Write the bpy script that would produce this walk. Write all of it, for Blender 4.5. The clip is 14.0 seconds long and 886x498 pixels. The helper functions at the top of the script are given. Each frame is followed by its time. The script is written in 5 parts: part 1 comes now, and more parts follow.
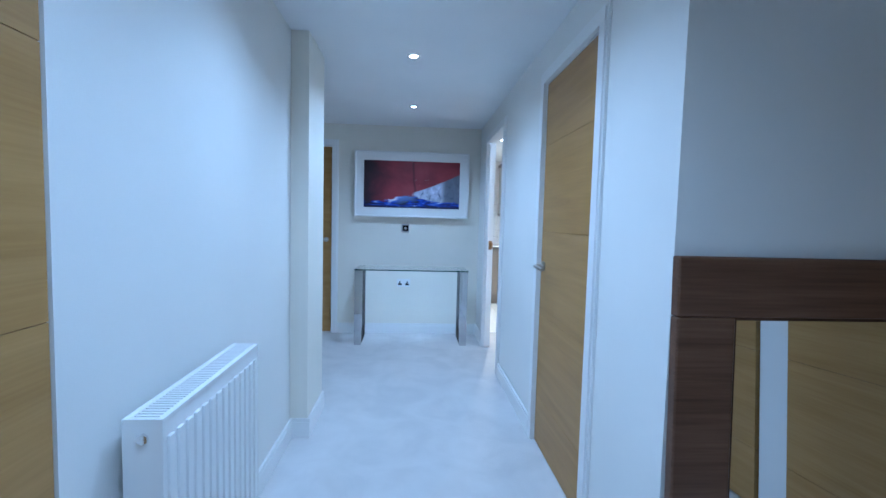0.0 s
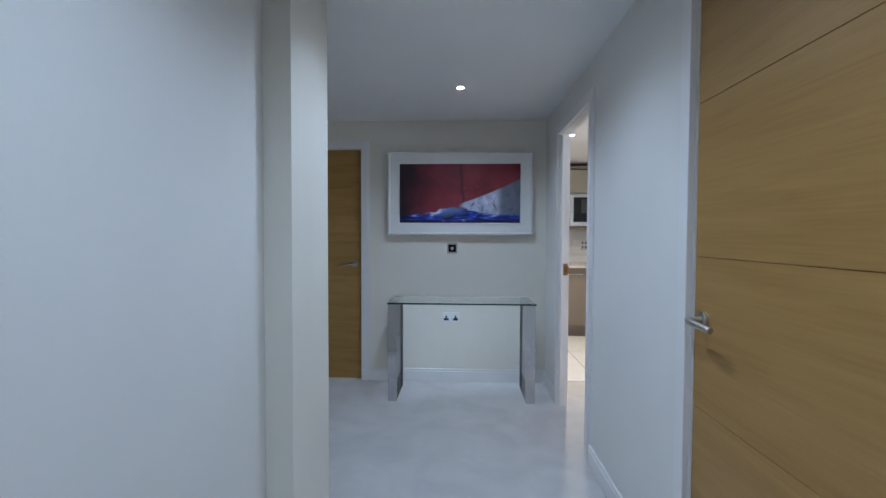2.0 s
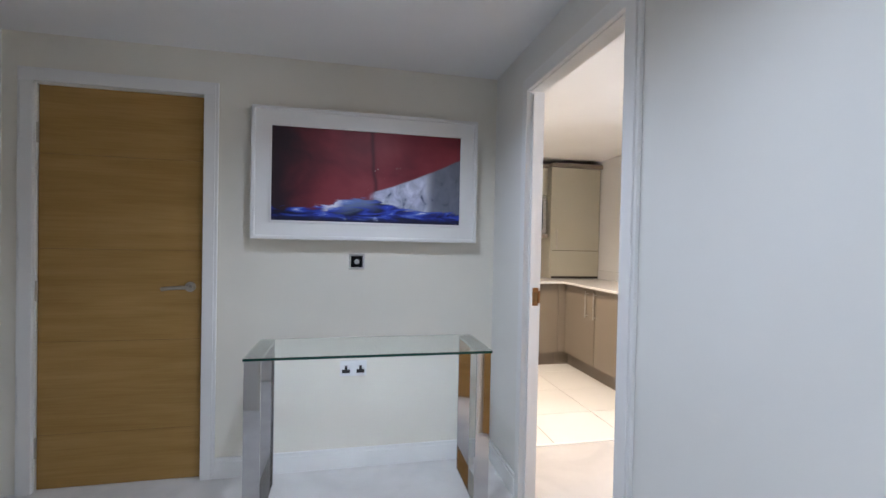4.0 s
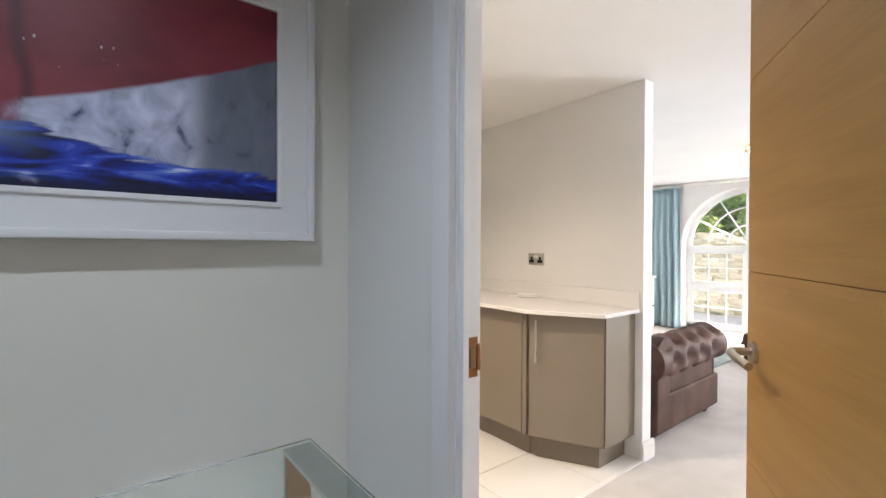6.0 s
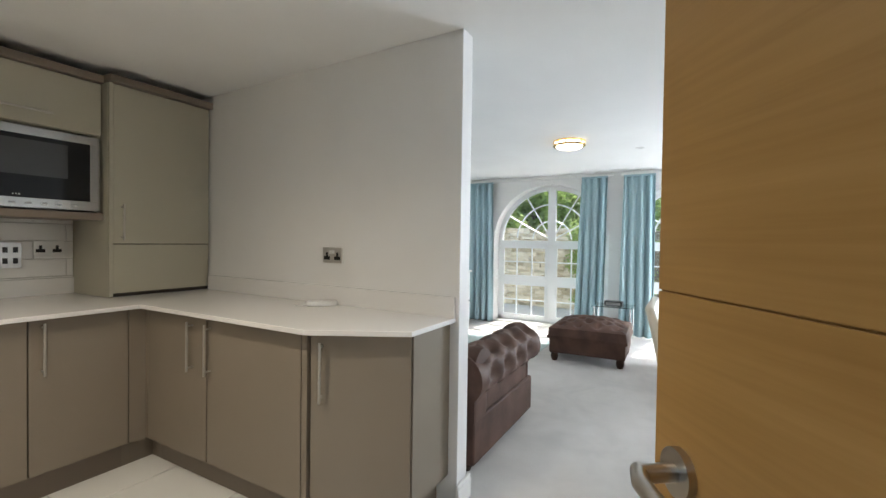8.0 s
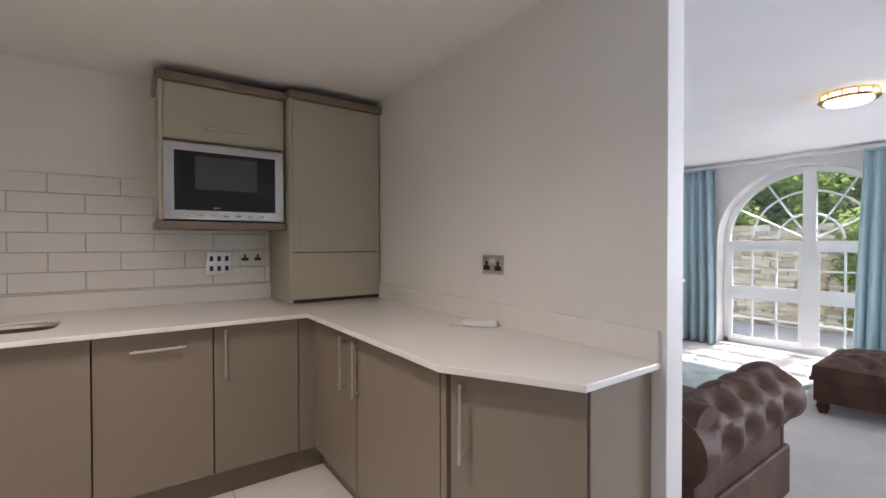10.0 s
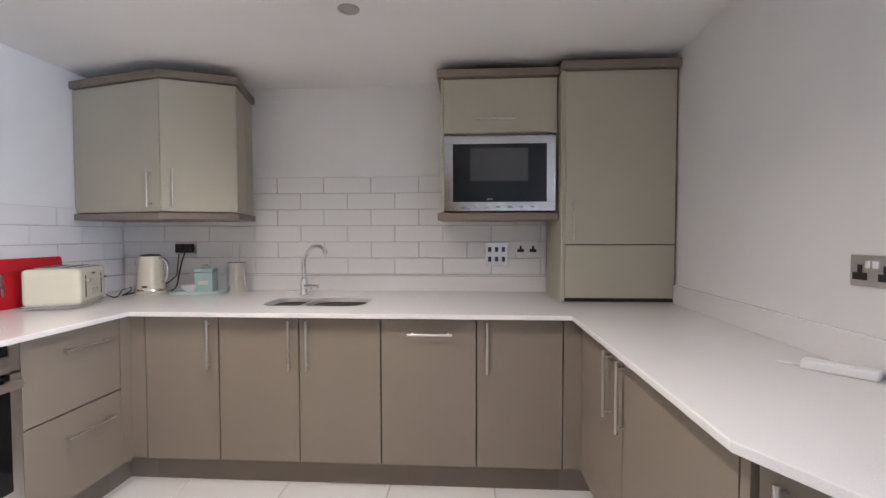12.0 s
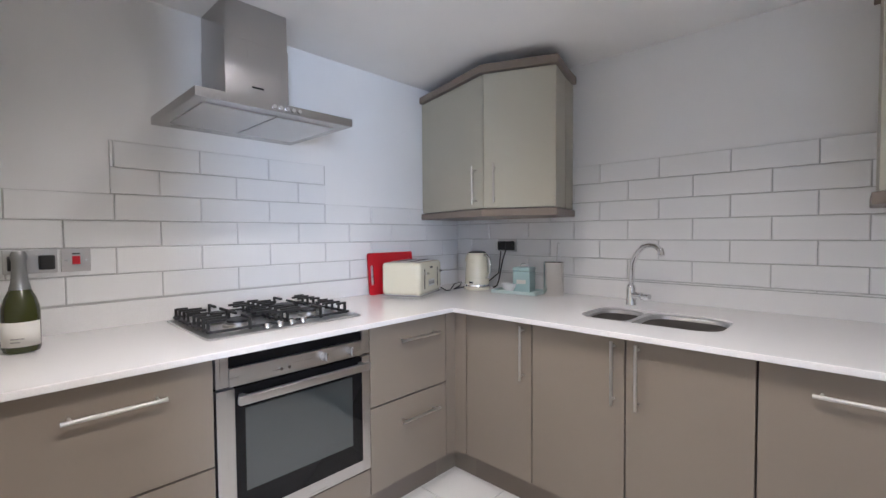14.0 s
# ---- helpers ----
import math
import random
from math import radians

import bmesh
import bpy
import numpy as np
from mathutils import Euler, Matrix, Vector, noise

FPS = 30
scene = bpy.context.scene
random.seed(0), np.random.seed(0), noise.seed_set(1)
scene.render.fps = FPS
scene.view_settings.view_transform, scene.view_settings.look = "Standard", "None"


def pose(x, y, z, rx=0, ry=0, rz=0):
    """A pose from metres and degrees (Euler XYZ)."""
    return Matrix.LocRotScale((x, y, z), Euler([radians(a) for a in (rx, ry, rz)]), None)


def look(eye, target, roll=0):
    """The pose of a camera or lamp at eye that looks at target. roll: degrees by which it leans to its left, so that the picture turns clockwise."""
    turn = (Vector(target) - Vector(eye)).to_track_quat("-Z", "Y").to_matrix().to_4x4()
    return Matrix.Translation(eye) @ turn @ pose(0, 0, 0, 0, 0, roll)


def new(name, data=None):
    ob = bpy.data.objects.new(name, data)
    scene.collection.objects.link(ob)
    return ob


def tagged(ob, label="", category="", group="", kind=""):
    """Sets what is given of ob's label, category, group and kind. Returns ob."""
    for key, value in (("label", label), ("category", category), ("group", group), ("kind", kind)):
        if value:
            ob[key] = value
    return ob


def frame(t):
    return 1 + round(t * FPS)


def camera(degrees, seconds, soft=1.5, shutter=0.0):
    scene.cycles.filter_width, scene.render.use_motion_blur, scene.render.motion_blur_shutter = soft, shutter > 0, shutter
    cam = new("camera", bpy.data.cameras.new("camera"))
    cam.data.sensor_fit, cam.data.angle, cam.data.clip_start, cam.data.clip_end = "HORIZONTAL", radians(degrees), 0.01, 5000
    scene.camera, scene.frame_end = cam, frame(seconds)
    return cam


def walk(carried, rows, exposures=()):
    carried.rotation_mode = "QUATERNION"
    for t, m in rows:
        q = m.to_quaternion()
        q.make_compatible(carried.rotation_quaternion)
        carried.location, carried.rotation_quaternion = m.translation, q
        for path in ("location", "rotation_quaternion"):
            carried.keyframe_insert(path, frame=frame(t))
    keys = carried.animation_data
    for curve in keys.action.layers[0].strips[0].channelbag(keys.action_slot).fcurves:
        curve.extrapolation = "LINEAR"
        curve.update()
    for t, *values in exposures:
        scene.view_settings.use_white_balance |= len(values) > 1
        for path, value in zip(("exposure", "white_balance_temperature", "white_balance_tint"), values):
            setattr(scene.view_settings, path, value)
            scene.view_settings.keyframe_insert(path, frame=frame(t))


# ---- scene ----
cam = camera(90.9, 14.0)
PATH = [
    (0, (0.781, 0.176, 1.255), (0.918, 2.167, 1.126), 1.5),
    (0.5, (0.823, 0.473, 1.244), (0.824, 2.47, 1.134), 1.2),
    (1, (0.824, 0.72, 1.243), (0.7, 2.714, 1.145), 0.9),
    (1.5, (0.779, 0.972, 1.27), (0.64, 2.966, 1.194), 0.5),
    (2, (0.772, 1.191, 1.272), (0.688, 3.188, 1.211), 0.2),
    (2.5, (0.796, 1.397, 1.285), (0.754, 3.396, 1.231), -0.2),
    (2.7, (0.737, 1.529, 1.273), (0.859, 3.525, 1.228), 0.1),
    (4.8, (0.652, 3.028, 1.28), (1.164, 4.961, 1.264), 0.4),
    (5, (0.717, 3.161, 1.265), (1.287, 5.078, 1.255), -0.1),
    (5.5, (0.829, 3.479, 1.248), (1.65, 5.303, 1.259), -0.1),
    (6, (0.897, 3.745, 1.269), (2.14, 5.312, 1.255), 0.3),
    (6.5, (1.039, 3.887, 1.262), (2.601, 5.136, 1.238), 0.6),
    (7, (1.244, 3.975, 1.259), (2.97, 4.985, 1.217), 1.0),
    (7.2, (1.313, 4.003, 1.254), (3.074, 4.949, 1.209), 0.9),
    (9.3, (1.966, 4.224, 1.283), (3.464, 5.55, 1.272), 0.5),
    (9.5, (1.999, 4.247, 1.276), (3.406, 5.668, 1.265), 0.4),
    (10, (2.076, 4.334, 1.275), (3.242, 5.959, 1.249), -0.1),
    (10.5, (2.185, 4.472, 1.275), (3.084, 6.258, 1.248), -0.5),
    (11, (2.249, 4.559, 1.272), (2.866, 6.461, 1.241), -0.7),
    (11.5, (2.334, 4.605, 1.276), (2.588, 6.588, 1.227), -0.3),
    (12, (2.364, 4.618, 1.276), (2.247, 6.613, 1.21), -0.1),
    (12.5, (2.35, 4.658, 1.257), (1.887, 6.602, 1.194), -0.0),
    (13, (2.294, 4.776, 1.258), (1.513, 6.616, 1.189), -0.2),
    (13.5, (2.199, 4.915, 1.274), (1.11, 6.592, 1.206), -0.5),
    (14, (2.156, 5.051, 1.268), (0.779, 6.499, 1.199), -0.4),
]
EXPOSURES = [
    (0.0, 2.85, 4800, 9), (0.5, 2.5, 5100, 11), (1.0, 2.33, 5450, 12), (1.7, 2.25, 5950, 15), (2.7, 2.38, 6200, 16), (5.0, 2.95, 7150, 23),
    (5.6, 2.72, 7100, 21), (6.2, 2.45, 7050, 17), (7.2, 2.03, 6450, 9), (9.3, 1.63, 6450, 17), (10.5, 1.9, 6250, 23), (11.5, 2.14, 5950, 22), (12.5, 2.23, 5700, 21), (14.0, 2.2, 5500, 19),
]
walk(cam, [(t, look(eye, target, roll)) for t, eye, target, roll in PATH], EXPOSURES)

# ---- world, sun and sky ----
world = bpy.data.worlds.new("world")
scene.world = world
world.use_nodes = True
wn = world.node_tree
sky = wn.nodes.new("ShaderNodeTexSky")
sky.sky_type = "NISHITA"
sky.sun_disc = False
sky.air_density = 1.6
sky.sun_elevation = radians(51)
sky.sun_rotation = radians(100)
wn.links.new(sky.outputs[0], wn.nodes["Background"].inputs[0])
wn.nodes["Background"].inputs[1].default_value = 0.15
sun = new("sun", bpy.data.lights.new("sun", "SUN"))
sun.data.energy, sun.data.angle, sun.data.color = 2.7, radians(0.5), (1.0, 0.97, 0.91)
sun.matrix_world = look((20, 3.2, 15.5), (7.5, 4.8, 0))

HALL_WATTS, KITCHEN_WATTS = 7, 16
# watts of the fill lamp added in the unseen third window
DAY_FILL = 82
HALL_TINT, KITCHEN_TINT = (0.60, 0.79, 1.0), (1.0, 0.885, 0.70)

# ---- materials ----


def mat(name, color, rough=0.5, metal=0.0, spec=0.5, alpha=None, trans=0.0, ior=1.45, coat=0.0):
    m = bpy.data.materials.new(name)
    m.use_nodes = True
    b = m.node_tree.nodes["Principled BSDF"]
    b.inputs["Base Color"].default_value = (*color, 1)
    b.inputs["Roughness"].default_value = rough
    b.inputs["Metallic"].default_value = metal
    b.inputs["Specular IOR Level"].default_value = spec
    b.inputs["Transmission Weight"].default_value = trans
    b.inputs["IOR"].default_value = ior
    b.inputs["Coat Weight"].default_value = coat
    return m


def node(m, kind, **inputs):
    n = m.node_tree.nodes.new(kind)
    for k, v in inputs.items():
        n.inputs[k.replace("_", " ")].default_value = v
    return n


def link(m, a, b):
    m.node_tree.links.new(a, b)


def coords(m, scale=(1, 1, 1), rot=(0, 0, 0)):
    tc = node(m, "ShaderNodeTexCoord")
    mp = node(m, "ShaderNodeMapping")
    mp.inputs["Scale"].default_value = scale
    mp.inputs["Rotation"].default_value = rot
    link(m, tc.outputs["Object"], mp.inputs["Vector"])
    return mp.outputs["Vector"]


def ramp(m, fac, stops):
    r = node(m, "ShaderNodeValToRGB")
    els = r.color_ramp.elements
    while len(els) < len(stops):
        els.new(0.5)
    for e, (p, c) in zip(els, stops):
        e.position, e.color = p, (*c, 1)
    link(m, fac, r.inputs["Fac"])
    return r.outputs["Color"]


def noisy(m, scale, detail=4.0, stretch=(1, 1, 1), distort=0.0):
    n = node(m, "ShaderNodeTexNoise", Scale=scale, Detail=detail, Distortion=distort)
    link(m, coords(m, stretch), n.inputs["Vector"])
    return n.outputs["Fac"]


def bump(m, fac, strength, distance):
    b = node(m, "ShaderNodeBump", Strength=strength, Distance=distance)
    link(m, fac, b.inputs["Height"])
    link(m, b.outputs["Normal"], m.node_tree.nodes["Principled BSDF"].inputs["Normal"])


def base(m, color):
    link(m, color, m.node_tree.nodes["Principled BSDF"].inputs["Base Color"])


def rough(m, fac, lo, hi):
    r = node(m, "ShaderNodeMapRange")
    r.inputs["To Min"].default_value, r.inputs["To Max"].default_value = lo, hi
    link(m, fac, r.inputs["Value"])
    link(m, r.outputs["Result"], m.node_tree.nodes["Principled BSDF"].inputs["Roughness"])


def paint(name, c, r=0.55, var=0.03, grain=0.15):
    m = mat(name, c, r, spec=0.3)
    f = noisy(m, 1.3, 5)
    base(m, ramp(m, f, [(0.3, tuple(v * (1 - var) for v in c)), (0.7, tuple(min(1, v * (1 + var)) for v in c))]))
    bump(m, noisy(m, 180, 3), grain, 0.001)
    return m


def wood(name, dark, mid, light, along=2):
    m = mat(name, mid, 0.42, spec=0.4)
    s = [7.0, 7.0, 7.0]
    s[along] = 0.55
    v = coords(m, tuple(s))
    n1 = node(m, "ShaderNodeTexNoise", Scale=2.2, Detail=6.0, Distortion=0.6)
    link(m, v, n1.inputs["Vector"])
    s2 = [90.0, 90.0, 90.0]
    s2[along] = 3.0
    n2 = node(m, "ShaderNodeTexNoise", Scale=1.5, Detail=3.0)
    link(m, coords(m, tuple(s2)), n2.inputs["Vector"])
    mix = node(m, "ShaderNodeMath")
    mix.operation = "MULTIPLY_ADD"
    link(m, n2.outputs["Fac"], mix.inputs[0])
    mix.inputs[1].default_value = 0.32
    ad = node(m, "ShaderNodeMath")
    ad.operation = "MULTIPLY"
    ad.inputs[1].default_value = 0.6
    link(m, n1.outputs["Fac"], ad.inputs[0])
    link(m, ad.outputs[0], mix.inputs[2])
    base(m, ramp(m, mix.outputs[0], [(0.30, dark), (0.46, mid), (0.62, light)]))
    bump(m, n2.outputs["Fac"], 0.12, 0.001)
    rough(m, n2.outputs["Fac"], 0.36, 0.5)
    return m


def brushed(name, c, r, stretch):
    m = mat(name, c, r, 1.0)
    f = noisy(m, 3.0, 3, stretch)
    rough(m, f, r * 0.75, r * 1.3)
    bump(m, f, 0.05, 0.0005)
    return m


WALL = paint("wall_paint", (0.80, 0.785, 0.745))
CREAMWALL = paint("cream_wall_paint", (0.81, 0.77, 0.68))
KWALL = paint("kitchen_paint", (0.79, 0.785, 0.775))
CEIL = paint("ceiling_paint", (0.86, 0.855, 0.845), 0.7)
TRIM = paint("white_gloss_paint", (0.82, 0.81, 0.79), 0.32, 0.015, 0.04)
UPVC = paint("white_window_plastic", (0.85, 0.86, 0.86), 0.3, 0.01, 0.02)
CARPET = mat("carpet", (0.58, 0.55, 0.53), 0.95, spec=0.1)
cf = noisy(CARPET, 9.0, 6, (1, 1, 1), 0.5)
tread = node(CARPET, "ShaderNodeMath")
tread.operation = "MULTIPLY_ADD"
tread.inputs[1].default_value = 1.3
link(CARPET, noisy(CARPET, 2.4, 4, (1, 1, 1), 1.5), tread.inputs[0])
half = node(CARPET, "ShaderNodeMath")
half.operation = "MULTIPLY_ADD"
half.inputs[1].default_value, half.inputs[2].default_value = 0.45, -0.375
link(CARPET, cf, half.inputs[0])
link(CARPET, half.outputs[0], tread.inputs[2])
base(CARPET, ramp(CARPET, tread.outputs[0], [(0.28, (0.585, 0.563, 0.547)), (0.5, (0.625, 0.60, 0.58)), (0.72, (0.655, 0.63, 0.61))]))
bump(CARPET, noisy(CARPET, 260, 4), 0.7, 0.006)
TILE = paint("porcelain_floor_tile", (0.82, 0.81, 0.78), 0.22, 0.03, 0.03)
GROUT = paint("grey_grout", (0.50, 0.49, 0.48), 0.9)
METRO = paint("white_glazed_tile", (0.78, 0.775, 0.765), 0.09, 0.015, 0.0)
OAK = wood("oak_veneer", (0.33, 0.178, 0.05), (0.39, 0.22, 0.068), (0.44, 0.258, 0.088), 1)
GROOVE = mat("dark_groove", (0.22, 0.12, 0.04), 0.8)
BROWNWOOD = wood("dark_stained_wood", (0.035, 0.016, 0.009), (0.06, 0.028, 0.015), (0.10, 0.05, 0.028), 0)
MIRRORWOOD = wood("walnut_stained_wood", (0.07, 0.032, 0.016), (0.115, 0.055, 0.03), (0.17, 0.088, 0.05), 0)
TAUPE = paint("taupe_laminate", (0.25, 0.21, 0.168), 0.38, 0.03, 0.03)
OLIVE = paint("sage_laminate", (0.455, 0.43, 0.345), 0.38, 0.03, 0.03)
CORNICE = paint("taupe_cornice", (0.225, 0.185, 0.15), 0.4, 0.04, 0.03)
QUARTZ = mat("white_quartz", (0.80, 0.79, 0.775), 0.16)
base(QUARTZ, ramp(QUARTZ, noisy(QUARTZ, 420, 2), [(0.35, (0.76, 0.745, 0.73)), (0.6, (0.83, 0.82, 0.81))]))
STEEL = brushed("brushed_steel", (0.55, 0.54, 0.53), 0.3, (160, 160, 2))
STEELH = brushed("brushed_steel_level", (0.58, 0.57, 0.56), 0.3, (160, 2, 160))
HOODSTEEL = brushed("hood_brushed_steel", (0.46, 0.45, 0.44), 0.24, (220, 220, 2))
HOODSTEEL.node_tree.nodes["Principled BSDF"].inputs["Anisotropic"].default_value = 0.85
POTSTEEL = mat("polished_steel", (0.62, 0.60, 0.57), 0.14, 1.0)
DARKSTEEL = brushed("dark_brushed_steel", (0.40, 0.385, 0.365), 0.15, (160, 2, 160))
PLATE = brushed("light_brushed_steel", (0.62, 0.60, 0.57), 0.35, (2, 160, 2))
CHROME = mat("polished_chrome", (0.82, 0.82, 0.83), 0.07, 1.0)
LEGCHROME = mat("smoky_chrome", (0.60, 0.60, 0.61), 0.05, 1.0)
SATIN = mat("satin_nickel", (0.52, 0.49, 0.45), 0.3, 1.0)
HANDLE = mat("brushed_handle_steel", (0.58, 0.56, 0.52), 0.42, 1.0)
STRIKE = mat("worn_bronze", (0.40, 0.24, 0.13), 0.3, 1.0)
# cabinet bodies coloured dark, so the gaps between fronts read as shadow
CARCASS_SHADE = mat("carcass_gap_shade", (0.05, 0.042, 0.035), 0.7)
BRASS = mat("polished_brass", (0.72, 0.50, 0.22), 0.2, 1.0)
BLACKGLASS = mat("black_glass", (0.008, 0.008, 0.009), 0.06, spec=0.3)
OVENGLASS = mat("oven_window", (0.045, 0.055, 0.056), 0.03, spec=1.0, coat=0.6)
MWGLASS = mat("microwave_window", (0.05, 0.05, 0.05), 0.12, spec=0.5)
IRON = mat("black_cast_iron", (0.02, 0.02, 0.02), 0.5)
BLACK = mat("black_plastic", (0.018, 0.018, 0.018), 0.4)
WHITEP = mat("white_plastic", (0.80, 0.80, 0.79), 0.3)
RED = mat("red_plastic", (0.50, 0.012, 0.02), 0.35)
CREAM = mat("cream_enamel", (0.74, 0.70, 0.55), 0.2, coat=0.4)
DUCK = mat("duck_egg_enamel", (0.42, 0.58, 0.58), 0.35)
PALEDUCK = mat("pale_duck_egg", (0.56, 0.67, 0.65), 0.3)
BOTTLE = mat("green_bottle_glass", (0.035, 0.04, 0.008), 0.07, spec=0.7)
FOIL = brushed("grey_foil", (0.30, 0.31, 0.31), 0.42, (40, 40, 5))
PAPER = paint("label_paper", (0.74, 0.72, 0.67), 0.7)
GREYINK = mat("grey_ink", (0.35, 0.34, 0.32), 0.7)
GLASS = mat("clear_glass", (1, 1, 1), 0.0, trans=1.0, ior=1.45)
GLASSE = mat("green_glass_edge", (0.01, 0.055, 0.04), 0.1)
TGLASS = mat("table_glass", (0.92, 0.975, 0.95), 0.0, trans=1.0, ior=1.5)
MIRROR = mat("mirror_silver", (0.86, 0.87, 0.87), 0.01, 1.0)
LEATHER = mat("brown_leather", (0.085, 0.045, 0.032), 0.6, spec=0.35)
base(LEATHER, ramp(LEATHER, noisy(LEATHER, 6, 6), [(0.3, (0.055, 0.027, 0.019)), (0.7, (0.125, 0.066, 0.048))]))
bump(LEATHER, noisy(LEATHER, 160, 4), 0.25, 0.002)
CREAMLEATHER = paint("cream_leather", (0.72, 0.68, 0.58), 0.4, 0.03, 0.2)
TEAL = mat("teal_curtain", (0.38, 0.52, 0.56), 0.7, spec=0.2)
base(TEAL, ramp(TEAL, noisy(TEAL, 4, 4, (1, 1, 0.15)), [(0.3, (0.33, 0.48, 0.53)), (0.7, (0.43, 0.58, 0.61))]))
bump(TEAL, noisy(TEAL, 420, 2), 0.3, 0.001)
RUG = mat("pale_blue_rug", (0.45, 0.55, 0.56), 0.95, spec=0.1)
base(RUG, ramp(RUG, noisy(RUG, 6, 5), [(0.35, (0.34, 0.45, 0.46)), (0.65, (0.58, 0.62, 0.60))]))
bump(RUG, noisy(RUG, 250, 3), 0.7, 0.006)
GLOW = bpy.data.materials.new("lamp_glow")
GLOW.use_nodes = True
GLOW.node_tree.nodes["Principled BSDF"].inputs["Emission Color"].default_value = (0.95, 0.97, 1, 1)
GLOW.node_tree.nodes["Principled BSDF"].inputs["Emission Strength"].default_value = 14
WARMGLOW = bpy.data.materials.new("warm_glow")
WARMGLOW.use_nodes = True
WARMGLOW.node_tree.nodes["Principled BSDF"].inputs["Emission Color"].default_value = (1, 0.87, 0.66, 1)
WARMGLOW.node_tree.nodes["Principled BSDF"].inputs["Emission Strength"].default_value = 1.7

# ---- mesh helpers ----


def box(bm, x0, x1, y0, y1, z0, z1, bevel=0.0, seg=2):
    """A box with rounded edges, added to bm."""
    c = ((x0 + x1) / 2, (y0 + y1) / 2, (z0 + z1) / 2)
    r = bmesh.ops.create_cube(bm, size=1, matrix=Matrix.Translation(c) @ Matrix.Diagonal((abs(x1 - x0), abs(y1 - y0), abs(z1 - z0), 1)))
    if bevel:
        edges = list({e for v in r["verts"] for e in v.link_edges})
        bmesh.ops.bevel(bm, geom=edges, offset=bevel, segments=seg, affect="EDGES", profile=0.7)
    return bm


def boxes(*list_of, bevel=0.0, seg=2):
    bm = bmesh.new()
    for b in list_of:
        box(bm, *b, bevel=bevel, seg=seg)
    return bm


def prism(pts, z0, z1, bevel=0.0, seg=2):
    """An upright prism on a plan outline."""
    bm = bmesh.new()
    lo = [bm.verts.new((x, y, z0)) for x, y in pts]
    f = bm.faces.new(lo)
    r = bmesh.ops.extrude_face_region(bm, geom=[f])
    bmesh.ops.translate(bm, vec=(0, 0, z1 - z0), verts=[v for v in r["geom"] if isinstance(v, bmesh.types.BMVert)])
    bmesh.ops.recalc_face_normals(bm, faces=bm.faces)
    if bevel:
        bmesh.ops.bevel(bm, geom=list(bm.edges), offset=bevel, segments=seg, affect="EDGES", profile=0.7)
    return bm


def cyl(bm, a, b, r, n=16, r2=None):
    """A rod from a to b."""
    a, b = Vector(a), Vector(b)
    d = b - a
    m = Matrix.Translation((a + b) / 2) @ d.to_track_quat("Z", "Y").to_matrix().to_4x4()
    bmesh.ops.create_cone(bm, cap_ends=True, segments=n, radius1=r, radius2=r if r2 is None else r2, depth=d.length, matrix=m)
    return bm


def lathe(profile, n=32):
    """A turned shape from (radius, height) pairs."""
    bm = bmesh.new()
    rings = []
    for r, z in profile:
        if r < 1e-5:
            rings.append([bm.verts.new((0, 0, z))])
        else:
            rings.append([bm.verts.new((r * math.cos(2 * math.pi * k / n), r * math.sin(2 * math.pi * k / n), z)) for k in range(n)])
    for a, b in zip(rings, rings[1:]):
        for k in range(n):
            q = [a[k % len(a)], a[(k + 1) % len(a)], b[(k + 1) % len(b)], b[k % len(b)]]
            q = list(dict.fromkeys(q))
            if len(q) > 2:
                bm.faces.new(q)
    bmesh.ops.recalc_face_normals(bm, faces=bm.faces)
    return bm


def tube(pts, r, n=10):
    """A bent round bar along points."""
    bm = bmesh.new()
    pts = [Vector(p) for p in pts]
    up = Vector((0, 0, 1))
    rings = []
    side = None
    for i, p in enumerate(pts):
        d = (pts[min(i + 1, len(pts) - 1)] - pts[max(i - 1, 0)]).normalized()
        if side is None:
            side = d.cross(up if abs(d.z) < 0.9 else Vector((1, 0, 0))).normalized()
        side = (side - d * side.dot(d)).normalized()
        o = d.cross(side)
        rings.append([bm.verts.new(p + r * (math.cos(2 * math.pi * k / n) * side + math.sin(2 * math.pi * k / n) * o)) for k in range(n)])
    for a, b in zip(rings, rings[1:]):
        for k in range(n):
            bm.faces.new((a[k], a[(k + 1) % n], b[(k + 1) % n], b[k]))
    bm.faces.new(rings[0])
    bm.faces.new(rings[-1])
    bmesh.ops.recalc_face_normals(bm, faces=bm.faces)
    return bm


def arc(cx, cz, r, a0, a1, n=12):
    return [(cx + r * math.cos(radians(a0 + (a1 - a0) * k / n)), cz + r * math.sin(radians(a0 + (a1 - a0) * k / n))) for k in range(n + 1)]


def moved(bm, m):
    bmesh.ops.transform(bm, matrix=m, verts=bm.verts)
    return bm




def part(name, bm, material, parent=None, label="", smooth=False):
    me = bpy.data.meshes.new(name)
    bmesh.ops.recalc_face_normals(bm, faces=bm.faces)
    if smooth:
        for f in bm.faces:
            f.smooth = True
        for e in bm.edges:
            if len(e.link_faces) == 2 and e.calc_face_angle(0) > radians(40):
                e.smooth = False
    bm.to_mesh(me)
    bm.free()
    me.materials.append(material)
    ob = new(name, me)
    if parent is not None:
        ob.parent = parent
    if label:
        tagged(ob, label)
    return ob


def thing(name, label, category, at=(0, 0, 0), turn=0, group=""):
    ob = new(name)
    ob.matrix_world = pose(*at, 0, 0, turn)
    ob.empty_display_size = 0.1
    return tagged(ob, label, category, group)


def setting(name, bm, material, label, category):
    return tagged(part(name, bm, material), label, category, "", "structure")

